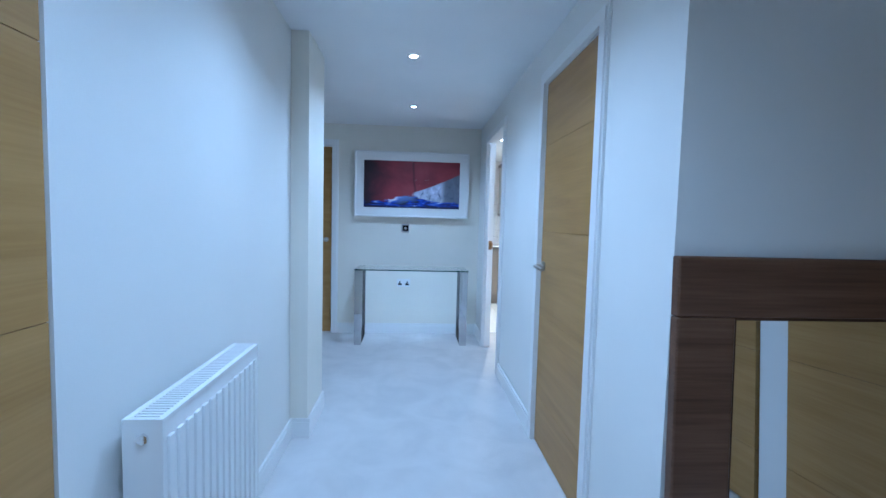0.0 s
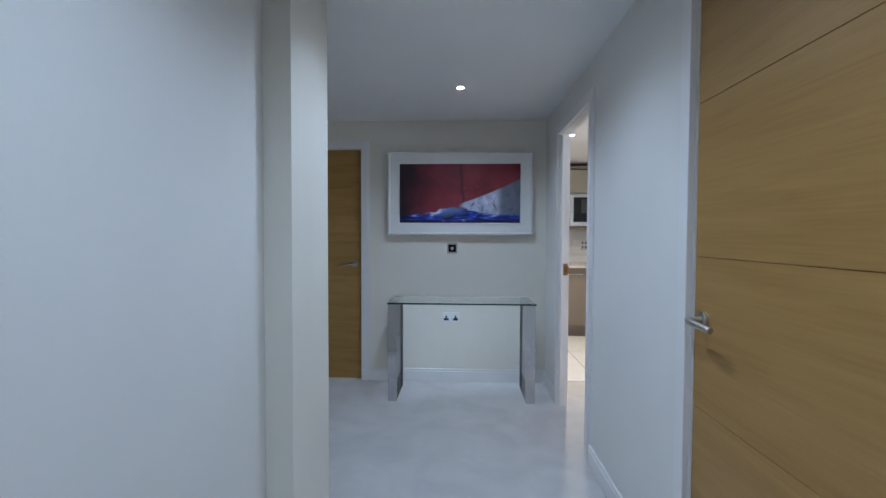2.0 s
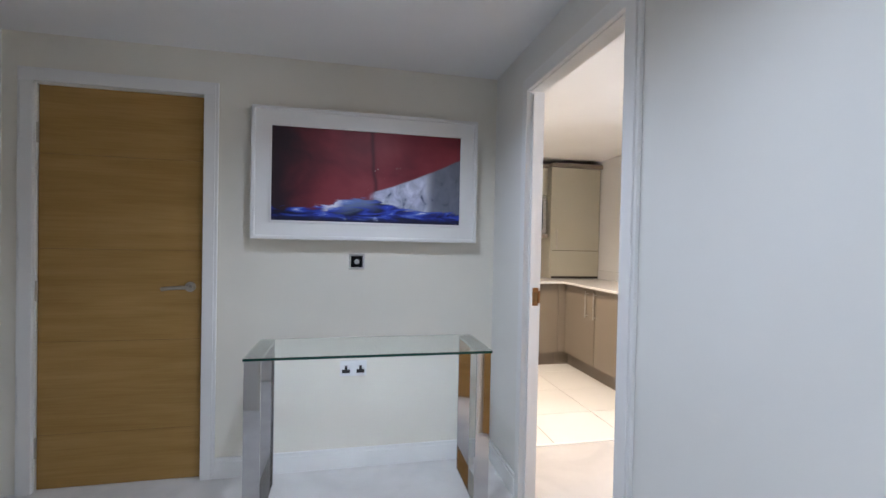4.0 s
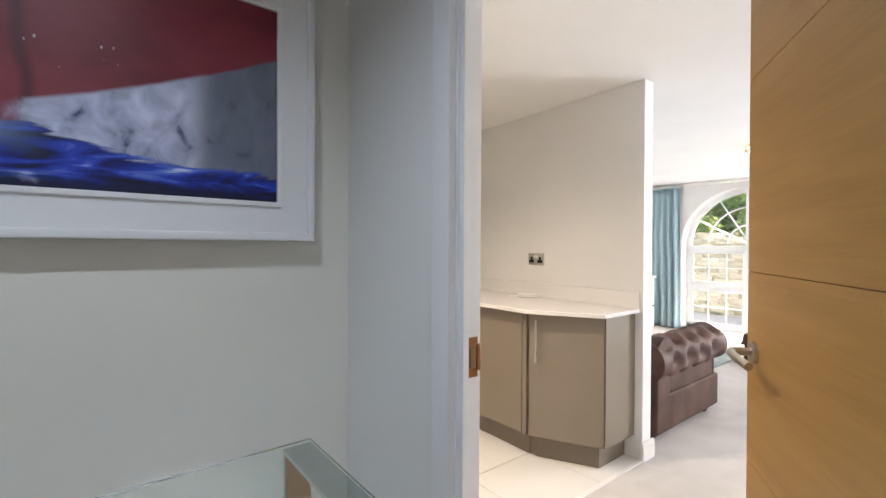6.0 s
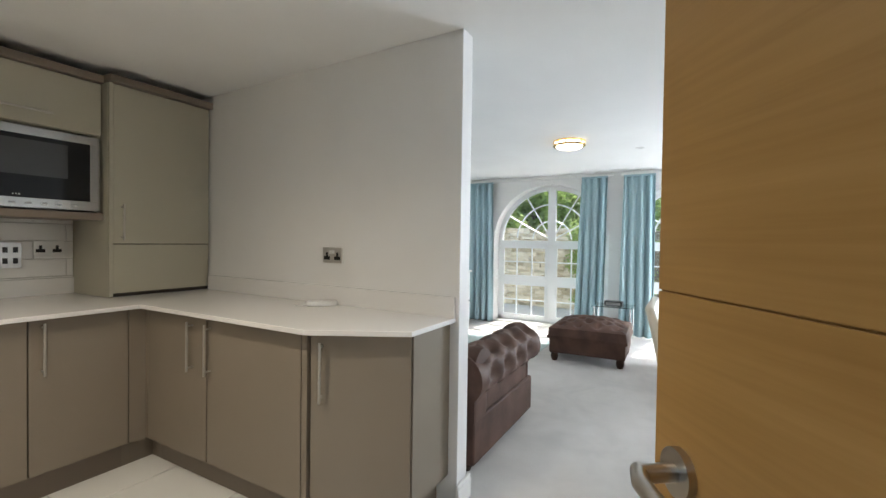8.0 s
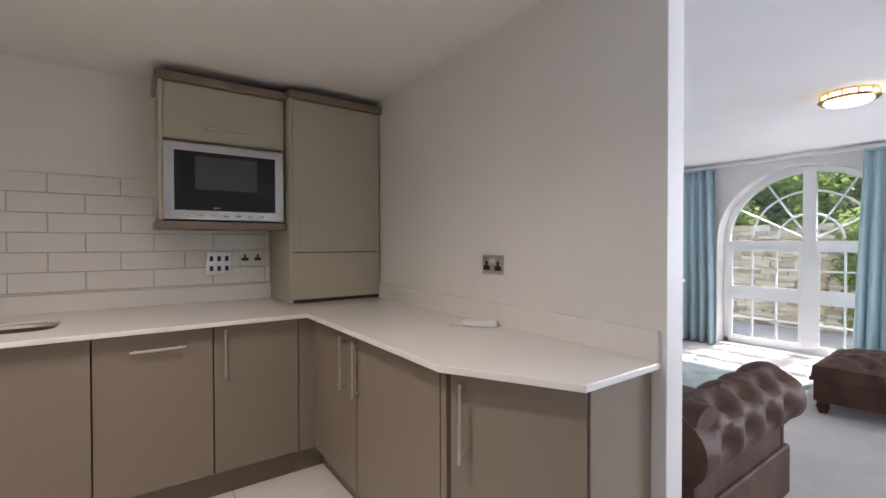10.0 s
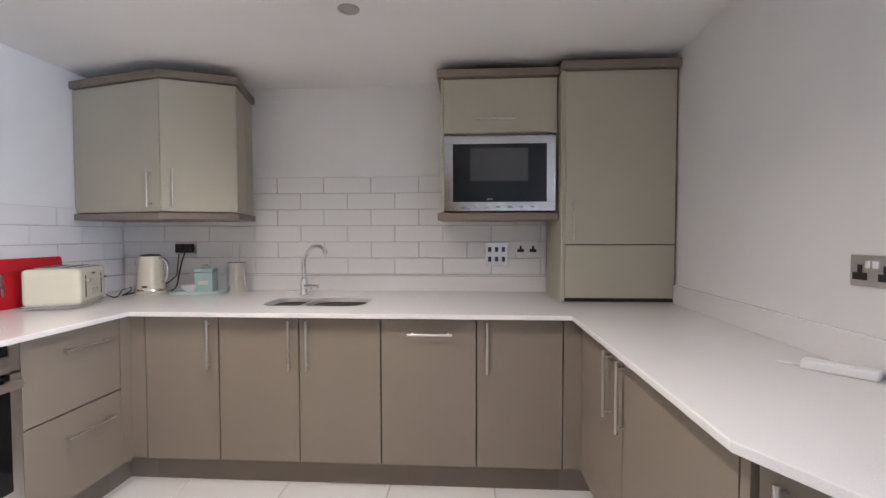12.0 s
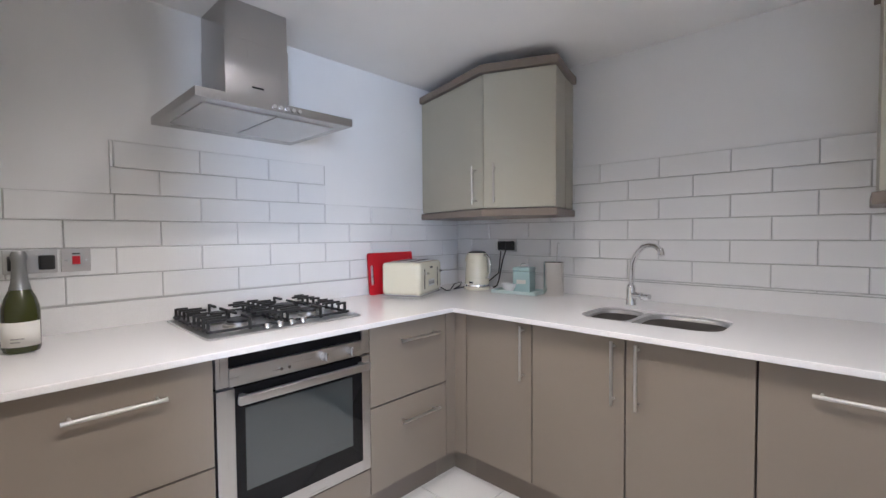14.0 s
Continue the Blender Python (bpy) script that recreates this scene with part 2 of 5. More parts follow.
# ---- the large structure ----
H = 2.262           # ceiling
XR = 1.5            # corridor's right wall
YE, YK = 4.975, 5.035  # corridor's end wall, and its kitchen side
XP, YP = 3.43, 5.027 # wall between kitchen and sitting room, and its end
YS, XH = 7.52, -0.036  # sink wall, hob wall
XW = 8.1            # window wall
SKIRT = 0.11

setting("floor_carpet", boxes((-2.2, 8.6, -2.2, YP, -0.12, 0), (XP + 0.005, 8.6, YP, 8.0, -0.12, 0)), CARPET, "pale grey cut-pile carpet through the corridor and sitting room", "floor")
setting("floor_kitchen", boxes((XH - 0.1, XP + 0.005, YP + 0.1, YS + 0.1, -0.12, -0.006), (1.6, XP + 0.005, YP, YP + 0.1, -0.12, -0.006)), GROUT, "grey grout bed under pale kitchen floor tiles", "floor")
setting("ceiling", boxes((-2.3, 8.7, -2.3, 8.1, H, H + 0.15)), CEIL, "smooth white painted ceiling", "ceiling")

D1, D2 = (1.874, 2.594), (3.69, 4.462)   # door openings in the right wall
DH = 2.024
setting("wall_corridor_right", boxes((XR, XR + 0.07, 1.43, D1[0], 0, H), (XR, XR + 0.07, D1[1], D2[0], 0, H), (XR, XR + 0.07, D2[1], YE, 0, H),
        (XR, XR + 0.07, *D1, DH, H), (XR, XR + 0.07, *D2, DH, H)), WALL, "off-white painted corridor wall with two door openings", "wall")
setting("wall_mirror", boxes((XR, 2.45, 1.33, 1.43, 0, H)), WALL, "off-white painted wall behind a leaning mirror", "wall")
setting("wall_entry_right", boxes((2.45, 2.55, -2.2, 1.43, 0, H)), WALL, "off-white painted entrance wall", "wall")
setting("wall_entry_back", boxes((-2.2, 2.55, -2.3, -2.2, 0, H)), WALL, "off-white painted entrance wall", "wall")
XL = 0.1
setting("wall_corridor_left", boxes((XL - 0.1, XL, 1.045, 2.65, 0, H), (XL - 0.1, XL, -2.2, 0.13, 0, H), (XL - 0.1, XL, 0.13, 1.045, DH, H)), WALL, "off-white painted corridor wall behind a radiator", "wall")
setting("wall_pier", boxes((XL - 0.1, 0.197, 2.65, 3.05, 0, H)), CREAMWALL, "cream painted projecting pier of the corridor wall", "wall")
setting("wall_recess", boxes((-1.1, -1.0, 2.95, YE, 0, H), (-1.0, XL - 0.1, 2.95, 3.05, 0, H)), WALL, "off-white painted wall of the corridor recess", "wall")
DF = (-0.86, -0.10)
setting("wall_corridor_end", boxes((-1.1, DF[0], YE, YK, 0, H), (DF[1], XR + 0.07, YE, YK, 0, H), (*DF, YE, YK, DH, H)), CREAMWALL, "cream painted end wall of the corridor", "wall")
setting("wall_hob", boxes((XH - 0.1, XH, YK, YS + 0.1, 0, H)), KWALL, "white painted kitchen wall behind the hob", "wall")
setting("wall_sink", boxes((XH, XP + 0.18, YS, YS + 0.1, 0, H)), KWALL, "white painted kitchen wall behind the sink", "wall")
setting("wall_divider", prism([(XP, YP), (XP + 0.1, YP), (XP + 0.18, YS), (XP + 0.08, YS)], 0, H, 0.004), KWALL, "pale grey painted wall between kitchen and sitting room", "wall")
setting("wall_sitting_north", boxes((XP + 0.18, XW, 7.42, 7.52, 0, H)), KWALL, "white painted sitting room wall", "wall")
setting("wall_sitting_south", boxes((2.55, XW + 0.32, 0.2, 0.3, 0, H), (XR + 0.07, 2.55, 1.431, 1.53, 0, H)), KWALL, "white painted sitting room wall", "wall")


def arch_wall(bm, x0, x1, cy, r, spring, y0, y1, top):
    """Wall from y0 to y1 with one arched opening that reaches the floor."""
    n = 28
    box(bm, x0, x1, y0, cy - r, 0, top)
    box(bm, x0, x1, cy + r, y1, 0, top)
    ys = [cy - r * math.cos(math.pi * k / n) for k in range(n + 1)]
    zs = [spring + (r - 0.03) * math.sin(math.pi * k / n) for k in range(n + 1)]
    for k in range(n):
        lo = [(x0, ys[k], zs[k]), (x0, ys[k + 1], zs[k + 1]), (x1, ys[k + 1], zs[k + 1]), (x1, ys[k], zs[k])]
        a = [bm.verts.new(p) for p in lo]
        b = [bm.verts.new((p[0], p[1], top)) for p in lo]
        for q in ((a[0], a[1], a[2], a[3]), (b[3], b[2], b[1], b[0]), (a[0], b[0], b[1], a[1]), (a[2], b[2], b[3], a[3])):
            bm.faces.new(q)


WR, WS = 0.87, 1.30   # window half-width and springing
W1, W2, W3 = 5.92, 3.95, 1.98   # window centres; W3 is an added one, out of view
bm = bmesh.new()
arch_wall(bm, XW, XW + 0.32, W1, WR, WS, 4.94, 7.52, H)
arch_wall(bm, XW, XW + 0.32, W2, WR, WS, 2.965, 4.94, H)
arch_wall(bm, XW, XW + 0.32, W3, WR, WS, 0.3, 2.965, H)
setting("wall_windows", bm, KWALL, "white painted wall with two tall arched windows and an added third out of view", "wall")


def skirting(name, x0, x1, y0, y1):
    setting(name, boxes((x0, x1, y0, y1, 0, SKIRT - 0.02), (x0 + 0.003 * (x1 - x0 < 0.05), x1 - 0.003 * (x1 - x0 < 0.05), y0 + 0.003 * (y1 - y0 < 0.05), y1 - 0.003 * (y1 - y0 < 0.05), SKIRT - 0.02, SKIRT), bevel=0.002), TRIM, "white painted skirting board along the wall", "skirting board")


T = 0.018
skirting("baseboard_1", XR - T, XR, 1.33, D1[0] - 0.07)
skirting("baseboard_2", XR - T, XR, D1[1] + 0.07, D2[0] - 0.07)
skirting("baseboard_3", XR - T, XR, D2[1] + 0.07, YE)
skirting("baseboard_4", DF[1] + 0.07, XR - T, YE - T, YE)
skirting("baseboard_5", XL, XL + T, 1.10, 2.65)
skirting("baseboard_6", XL + T, 0.197 + T, 2.65 - T, 2.65)
skirting("baseboard_7", 0.197, 0.197 + T, 2.65, 3.05)
skirting("baseboard_9", XP - T, XP + 0.1 + T, YP - T, YP)
skirting("baseboard_10", XW - T, XW, 4.82, 5.05)
skirting("baseboard_11", XR, 2.45, 1.33 - T, 1.33)
setting("threshold_strip", boxes((1.62, XP + 0.02, YP - 0.012, YP + 0.012, 0, 0.008), bevel=0.002), TRIM, "white threshold strip between tile and carpet", "threshold")


def architrave(name, axis, at, lo, hi, face, depth):
    """Door casing with a stepped moulding round an opening, and its lining. axis x: wall runs along y."""
    bm = bmesh.new()
    w, e = 0.068, 0.014

    def put(a, b, z0, z1, t):
        q = sorted((at, at + face * t))
        box(bm, *q, a, b, z0, z1, bevel=0.0025) if axis == "x" else box(bm, a, b, *q, z0, z1, bevel=0.0025)

    for a, b, t in ((lo - w, lo - w + e, 0.013), (lo - w + e, lo, 0.02), (hi, hi + w - e, 0.02), (hi + w - e, hi + w, 0.013)):
        put(a, b, 0, DH, t)
    put(lo - w, hi + w, DH + w - e, DH + w, 0.013)
    put(lo - w + e, hi + w - e, DH, DH + w - e, 0.02)
    for a, b in ((lo - w, lo - w + e), (hi + w - e, hi + w)):
        put(a, b, DH, DH + w - e, 0.013)
    d = (at, at - face * depth)
    for a, b in ((lo + 0.0003, lo + 0.004), (hi - 0.004, hi - 0.0003)):
        q = (*sorted(d), a, b, 0, DH - 0.004)
        box(bm, *q) if axis == "x" else box(bm, q[2], q[3], q[0], q[1], q[4], q[5])
    q = (*sorted(d), lo + 0.0003, hi - 0.0003, DH - 0.004, DH - 0.0003)
    box(bm, *q) if axis == "x" else box(bm, q[2], q[3], q[0], q[1], q[4], q[5])
    return setting(name, bm, TRIM, "white painted moulded door architrave", "door frame")


architrave("trim_door_1", "x", XR, *D1, -1, 0.07)
architrave("trim_door_2", "x", XR, *D2, -1, 0.07)
architrave("trim_door_3", "y", YE, *DF, -1, 0.058)
setting("trim_door_2_stop", boxes((XR + 0.008, XR + 0.024, D2[0] + 0.004, D2[0] + 0.018, 0, DH - 0.02), (XR + 0.008, XR + 0.024, D2[1] - 0.018, D2[1] - 0.004, 0, DH - 0.02), bevel=0.002), TRIM, "white painted door stop bead", "door frame")


def oak_door(name, width, label, at, turn, lever_side=(1, -1), grooves=(0.27, 0.735, 1.2, 1.67)):
    """Flush oak door leaf of boards divided by level grooves; hinge at the origin, the leaf along +y, 44 mm thick."""
    d = thing(name, label, "door", at, turn)
    tagged(d, kind="structure")
    zs = [0.0, *grooves, 2.006]
    for a, b in zip(zs, zs[1:]):
        part("board", boxes((-0.022, 0.022, 0.003, width - 0.003, a + 0.011, b + 0.009), bevel=0.0015), OAK, d)
    part("core", boxes((-0.0195, 0.0195, 0.005, width - 0.005, 0.014, 2.01)), GROOVE, d, "dark groove lines between the boards")
    for s in lever_side:
        lever_at(d, s, width)
    part("latch_plate", boxes((-0.012, 0.012, width - 0.004, width - 0.001, 0.93, 1.06)), BRASS, d, "brass latch plate")
    for z in (0.22, 1.0, 1.78):
        part("hinge", cyl(bmesh.new(), (0.026, 0.0, z - 0.05), (0.026, 0.0, z + 0.05), 0.006, 10), SATIN, d)
    return d


def lever_at(d, s, width):
    bm = cyl(bmesh.new(), (s * 0.022, width - 0.055, 1.02), (s * 0.031, width - 0.055, 1.02), 0.026, 28)
    cyl(bm, (s * 0.031, width - 0.055, 1.02), (s * 0.07, width - 0.055, 1.02), 0.010, 16)
    h = part("handle", bm, SATIN, d, "satin steel lever handle on a round rose", True)
    y = width - 0.055
    pts = [(s * 0.066, y + 0.006, 1.02), (s * 0.078, y - 0.02, 1.021), (s * 0.08, y - 0.06, 1.019), (s * 0.077, y - 0.09, 1.017), (s * 0.07, y - 0.12, 1.012)]
    part("lever", tube(pts, 0.0095, 14), SATIN, h, "", True)


oak_door("door_1", 0.705, "closed oak veneer door with level grooves", (1.526, D1[0] + 0.0075, 0), 0)
oak_door("door_2", 0.75, "oak veneer door standing half open into the kitchen", (1.552, D2[0] + 0.0075, 0), -57)
oak_door("door_3", 0.745, "closed oak veneer door in the corridor's end wall", (DF[0] + 0.008, YE + 0.03, 0), -90)
oak_door("door_4", 0.905, "closed oak veneer door beside the radiator", (XL - 0.024, 0.135, 0), 0, (), (0.46, 1.035, 1.55))
oak_door("door_5", 0.76, "closed oak veneer door in the entrance wall", (2.427, -0.27, 0), 0, (-1,))
oak_door("door_6", 0.62, "closed oak veneer door in the entrance wall", (2.427, 0.66, 0), 0, (-1,))
setting("trim_entry", boxes((2.42, 2.4495, 0.495, 0.655, 0, 2.06), bevel=0.004), TRIM, "white painted frame between two oak doors", "door frame")
strike = thing("strike_plate", "brass strike plate on the white door jamb", "door hardware")
tagged(strike, kind="structure")
part("plate", boxes((1.528, 1.560, D2[1] - 0.0075, D2[1] - 0.0045, 0.98, 1.068), bevel=0.001), STRIKE, strike)
part("keep", boxes((1.536, 1.553, D2[1] - 0.010, D2[1] - 0.0075, 1.003, 1.046)), GROOVE, strike)
part("lip", boxes((1.556, 1.568, D2[1] - 0.010, D2[1] - 0.0045, 0.993, 1.053), bevel=0.002), STRIKE, strike)


def window(name, cy, label):
    """Arched white casement window: outer frame, mullion, transoms, glazing bars, fan bars and panes."""
    w = thing(name, label, "window", (XW + 0.22, cy, 0))
    tagged(w, kind="structure")
    r, f, t = WR - 0.004, 0.065, 0.03
    bm = boxes((-t, t, -r, -r + f, 0, WS), (-t, t, r - f, r, 0, WS), (-t, t, -r, r, 0.004, 0.08), bevel=0.004)
    n = 28
    for k in range(n):
        a, b = math.pi * k / n, math.pi * (k + 1) / n
        v = []
        for ang, rr in ((a, r - f), (b, r - f), (b, r), (a, r)):
            v.append((rr * math.cos(ang), WS + (rr - 0.03) * math.sin(ang)))
        fr = [bm.verts.new((-t, y, z)) for y, z in v]
        bk = [bm.verts.new((t, y, z)) for y, z in v]
        for q in ((0, 1), (1, 2), (2, 3), (3, 0)):
            bm.faces.new((fr[q[0]], fr[q[1]], bk[q[1]], bk[q[0]]))
        bm.faces.new(fr), bm.faces.new(bk[::-1])
    part("window_frame", bm, UPVC, w, "white plastic arched frame")
    part("mullion", boxes((-t - 0.002, t + 0.002, -0.06, 0.06, 0.08, WS + r - f - 0.02), bevel=0.004), UPVC, w)
    for z in (0.66, WS - 0.05):
        part("transom", boxes((-t - 0.004, t + 0.004, -r + f, -0.06, z - 0.045, z + 0.045), (-t - 0.004, t + 0.004, 0.06, r - f, z - 0.045, z + 0.045), bevel=0.004), UPVC, w)
    for s in (-1, 1):
        for z0, z1 in ((0.08, 0.615), (0.705, WS - 0.095)):
            lo, hi = sorted((s * 0.06, s * (r - f)))
            sash = part("sash", boxes((-t - 0.008, -t + 0.01, lo, lo + 0.035, z0, z1), (-t - 0.008, -t + 0.01, hi - 0.035, hi, z0, z1), (-t - 0.008, -t + 0.01, lo + 0.035, hi - 0.035, z0, z0 + 0.035), (-t - 0.008, -t + 0.01, lo + 0.035, hi - 0.035, z1 - 0.035, z1)), UPVC, w)
            for y in ((2 * lo + hi) / 3, (lo + 2 * hi) / 3):
                part("glazing_bar", boxes((-t, -t + 0.02, y - 0.009, y + 0.009, z0 + 0.035, z1 - 0.035)), UPVC, sash)
            part("glazing_bar", boxes((-t, -t + 0.02, lo + 0.035, hi - 0.035, (z0 + z1) / 2 - 0.009, (z0 + z1) / 2 + 0.009)), UPVC, sash)
            g = part("pane", boxes((-0.004, 0.0, lo, hi, z0, z1)), GLASS, w)
            g.visible_shadow = False
            if z0 > 0.5:
                part("window_handle", boxes((-t - 0.02, -t - 0.008, (lo + hi) / 2 - 0.05, (lo + hi) / 2 + 0.05, z0 + 0.008, z0 + 0.024), bevel=0.003), UPVC, w)
        a0, a1 = (4, 86) if s > 0 else (94, 176)
        for rr in (0.30, 0.56):
            part("fan_bar", tube([(-0.015, y, z) for y, z in arc(0, WS, rr, a0, a1, 10)], 0.012, 8), UPVC, w)
        for ang in (30, 60):
            a = radians(ang if s > 0 else 180 - ang)
            part("fan_bar", tube([(-0.015, 0.06 * math.cos(a), WS + 0.06 * math.sin(a)), (-0.015, (r - f) * math.cos(a), WS + (r - f - 0.03) * math.sin(a))], 0.011, 8), UPVC, w)
        bm = bmesh.new()
        pts = [(s * 0.05, WS)] + [(s * (r - f) * math.cos(radians(a)), WS + (r - f - 0.03) * math.sin(radians(a))) for a in range(0, 91, 6)]
        bm.faces.new([bm.verts.new((0.0, y, z)) for y, z in pts])
        g = part("fan_pane", bm, GLASS, w)
        sol = g.modifiers.new("thick", "SOLIDIFY")
        sol.thickness = 0.004
        g.visible_shadow = False
    part("window_sill", boxes((-0.2, -0.05, -r, r, 0, 0.018), bevel=0.004), TRIM, w, "white painted sill board")


window("window_1", W1, "tall white arched window with fan-light bars")
window("window_2", W2, "tall white arched window with fan-light bars")
# added third window, out of view, there only to hold the fill lamp
window("added_window_3", W3, "tall white arched window with fan-light bars")
# added area lamp standing in for sky light, to brighten the sitting room
day = new("daylight_fill", bpy.data.lights.new("daylight_fill", "AREA"))
day.data.shape, day.data.size, day.data.size_y, day.data.energy, day.data.color = "RECTANGLE", 1.6, 1.9, DAY_FILL, (0.80, 0.91, 1.0)
day.matrix_world = look((XW + 0.1, W3, 1.05), (5.2, 4.1, -0.5))

# ---- outside ----
SOIL = paint("garden_soil", (0.16, 0.13, 0.09), 0.9, 0.2, 0.6)
STONE = mat("dry_stone", (0.42, 0.36, 0.26), 0.85)
oi = node(STONE, "ShaderNodeObjectInfo")
base(STONE, ramp(STONE, oi.outputs["Random"], [(0.0, (0.42, 0.35, 0.23)), (0.5, (0.60, 0.52, 0.37)), (1.0, (0.74, 0.67, 0.53))]))
bump(STONE, noisy(STONE, 25, 5), 0.6, 0.02)
LEAF = mat("green_leaves", (0.08, 0.14, 0.03), 0.5)
gi = node(LEAF, "ShaderNodeNewGeometry")
base(LEAF, ramp(LEAF, gi.outputs["Random Per Island"], [(0.0, (0.05, 0.09, 0.02)), (0.5, (0.12, 0.19, 0.05)), (1.0, (0.28, 0.36, 0.12))]))
through_leaf = node(LEAF, "ShaderNodeBsdfTranslucent", Color=(0.42, 0.56, 0.16, 1))
leaf_mix = node(LEAF, "ShaderNodeMixShader", Fac=0.55)
link(LEAF, LEAF.node_tree.nodes["Principled BSDF"].outputs[0], leaf_mix.inputs[1])
link(LEAF, through_leaf.outputs[0], leaf_mix.inputs[2])
link(LEAF, leaf_mix.outputs[0], LEAF.node_tree.nodes["Material Output"].inputs["Surface"])
BARK = paint("bark", (0.10, 0.07, 0.05), 0.9, 0.2, 0.6)
PAVE = paint("pale_paving", (0.42, 0.39, 0.34), 0.85, 0.1, 0.4)
setting("ground", boxes((8.42, 60, -40, 50, -0.4, -0.15)), SOIL, "dark garden ground outside the windows", "ground")
setting("terrace", boxes((8.43, 10.55, -2, 12, -0.15, -0.06)), PAVE, "pale paved terrace outside the windows", "pavement")
# ---- kitchen ----
FX, FY, PX = 0.66, 6.71, 2.90   # fronts: hob side, sink side, peninsula
WT = 0.90


def bar_handle(parent, a, b, out, mat_=HANDLE):
    """A round bar from a to b on two short posts, standing off along out."""
    a, b, o = Vector(a), Vector(b), Vector(out).normalized()
    e = (b - a).normalized()
    bm = cyl(bmesh.new(), a + o * 0.032 - e * 0.02, b + o * 0.032 + e * 0.02, 0.0062, 12)
    for p in (a, b):
        cyl(bm, p, p + o * 0.032, 0.0045, 10)
    return part("handle", bm, mat_, parent, "slim brushed steel bar handle", True)


def base_unit(name, label, axis, lo, hi, doors, front, back):
    """Base cabinet: carcass, plinth and its doors or drawers. axis 'y': the front faces -y, 'x': faces +x, 'w': faces -x."""
    u = thing(name, label, "cabinet", group="kitchen base units")

    def b(l, h, f0, f1, z0, z1, bevel=0.0):
        q = (l, h, *sorted((f0, f1)), z0, z1) if axis == "y" else (*sorted((f0, f1)), l, h, z0, z1)
        return boxes(q, bevel=bevel)

    into = {"y": 1, "x": -1, "w": 1}[axis]
    out = {"y": (0, -1, 0), "x": (1, 0, 0), "w": (-1, 0, 0)}[axis]
    part("body", b(lo + 0.001, hi - 0.001, front + into * 0.021, back, 0.14, 0.874), CARCASS_SHADE, u)
    part("plinth", b(lo, hi, front + into * 0.075, front + into * 0.093, 0.0, 0.138), CORNICE, u, "taupe plinth board")
    for l, h, z0, z1, hd in doors:
        d = part("door" if z1 - z0 > 0.5 else "drawer_front", b(l + 0.0032, h - 0.0032, front, front + into * 0.019, z0, z1, 0.0015), TAUPE, u, "taupe laminate front")
        if hd:
            p = [(front if axis != "y" else v[0], front if axis == "y" else v[0], v[1]) for v in hd]
            bar_handle(d, p[0], p[1], out)
    return u


ZB, ZT = 0.145, 0.872
base_unit("base_cabinet", "taupe corner cabinet with one door under the worktop", "y", 0.735, 1.118, [(0.735, 1.118, ZB, ZT, [(1.075, 0.63), (1.075, 0.835)])], FY, YS - 0.02)
base_unit("base_cabinet", "taupe double-door cabinet under the sink", "y", 1.118, 1.936, [(1.118, 1.527, ZB, ZT, [(1.485, 0.63), (1.485, 0.835)]), (1.527, 1.936, ZB, ZT, [(1.575, 0.63), (1.575, 0.835)])], FY, YS - 0.02)
base_unit("dishwasher", "built-in dishwasher behind a taupe front", "y", 1.936, 2.402, [(1.936, 2.402, ZB, ZT, [(2.09, 0.795), (2.265, 0.795)])], FY, YS - 0.02)
base_unit("base_cabinet", "taupe single-door cabinet in the corner", "y", 2.402, 2.815, [(2.402, 2.815, ZB, ZT, [(2.452, 0.63), (2.452, 0.835)])], FY, YS - 0.02)
base_unit("drawer_cabinet", "taupe cabinet with two deep drawers beside the oven", "x", 6.165, 6.64, [(6.165, 6.64, 0.525, ZT, [(6.345, 0.79), (6.545, 0.79)]), (6.165, 6.64, ZB, 0.518, [(6.345, 0.42), (6.545, 0.42)])], FX, XH + 0.02)
base_unit("drawer_cabinet", "taupe cabinet with two deep drawers beside the hob", "x", YK + 0.01, 5.548, [(YK + 0.01, 5.548, 0.52, ZT, [(5.19, 0.787), (5.39, 0.787)]), (YK + 0.01, 5.548, ZB, 0.513, [(5.19, 0.42), (5.39, 0.42)])], FX, XH + 0.02)
base_unit("base_cabinet", "taupe double-door cabinet under the peninsula worktop", "w", 5.50, 6.69, [(6.155, 6.69, ZB, ZT, [(6.27, 0.61), (6.27, 0.82)]), (5.50, 6.151, ZB, ZT, [(6.125, 0.61), (6.125, 0.82)])], PX, XP - 0.02)
fillers = thing("corner_filler", "taupe corner filler posts between cabinets", "cabinet")
for span in ((FX - 0.02, 0.733, FY, FY + 0.02, ZB, ZT), (FX - 0.02, FX, 6.642, FY, ZB, ZT)):
    part("post", boxes(span), TAUPE, fillers)
for span in ((FX - 0.093, FX - 0.075, 6.64, FY + 0.093, 0, 0.138), (FX - 0.075, 0.735, FY + 0.075, FY + 0.093, 0, 0.138)):
    part("plinth", boxes(span), TAUPE, fillers)
filler_b = thing("corner_filler", "taupe corner filler posts between cabinets", "cabinet")
for span in ((2.817, PX + 0.02, FY, FY + 0.02, ZB, ZT), (PX, PX + 0.02, 6.692, FY, ZB, ZT)):
    part("post", boxes(span), TAUPE, filler_b)
for span in ((PX + 0.075, PX + 0.093, 6.69, FY + 0.093, 0, 0.138), (2.815, PX + 0.075, FY + 0.075, FY + 0.093, 0, 0.138)):
    part("plinth", boxes(span), TAUPE, filler_b)

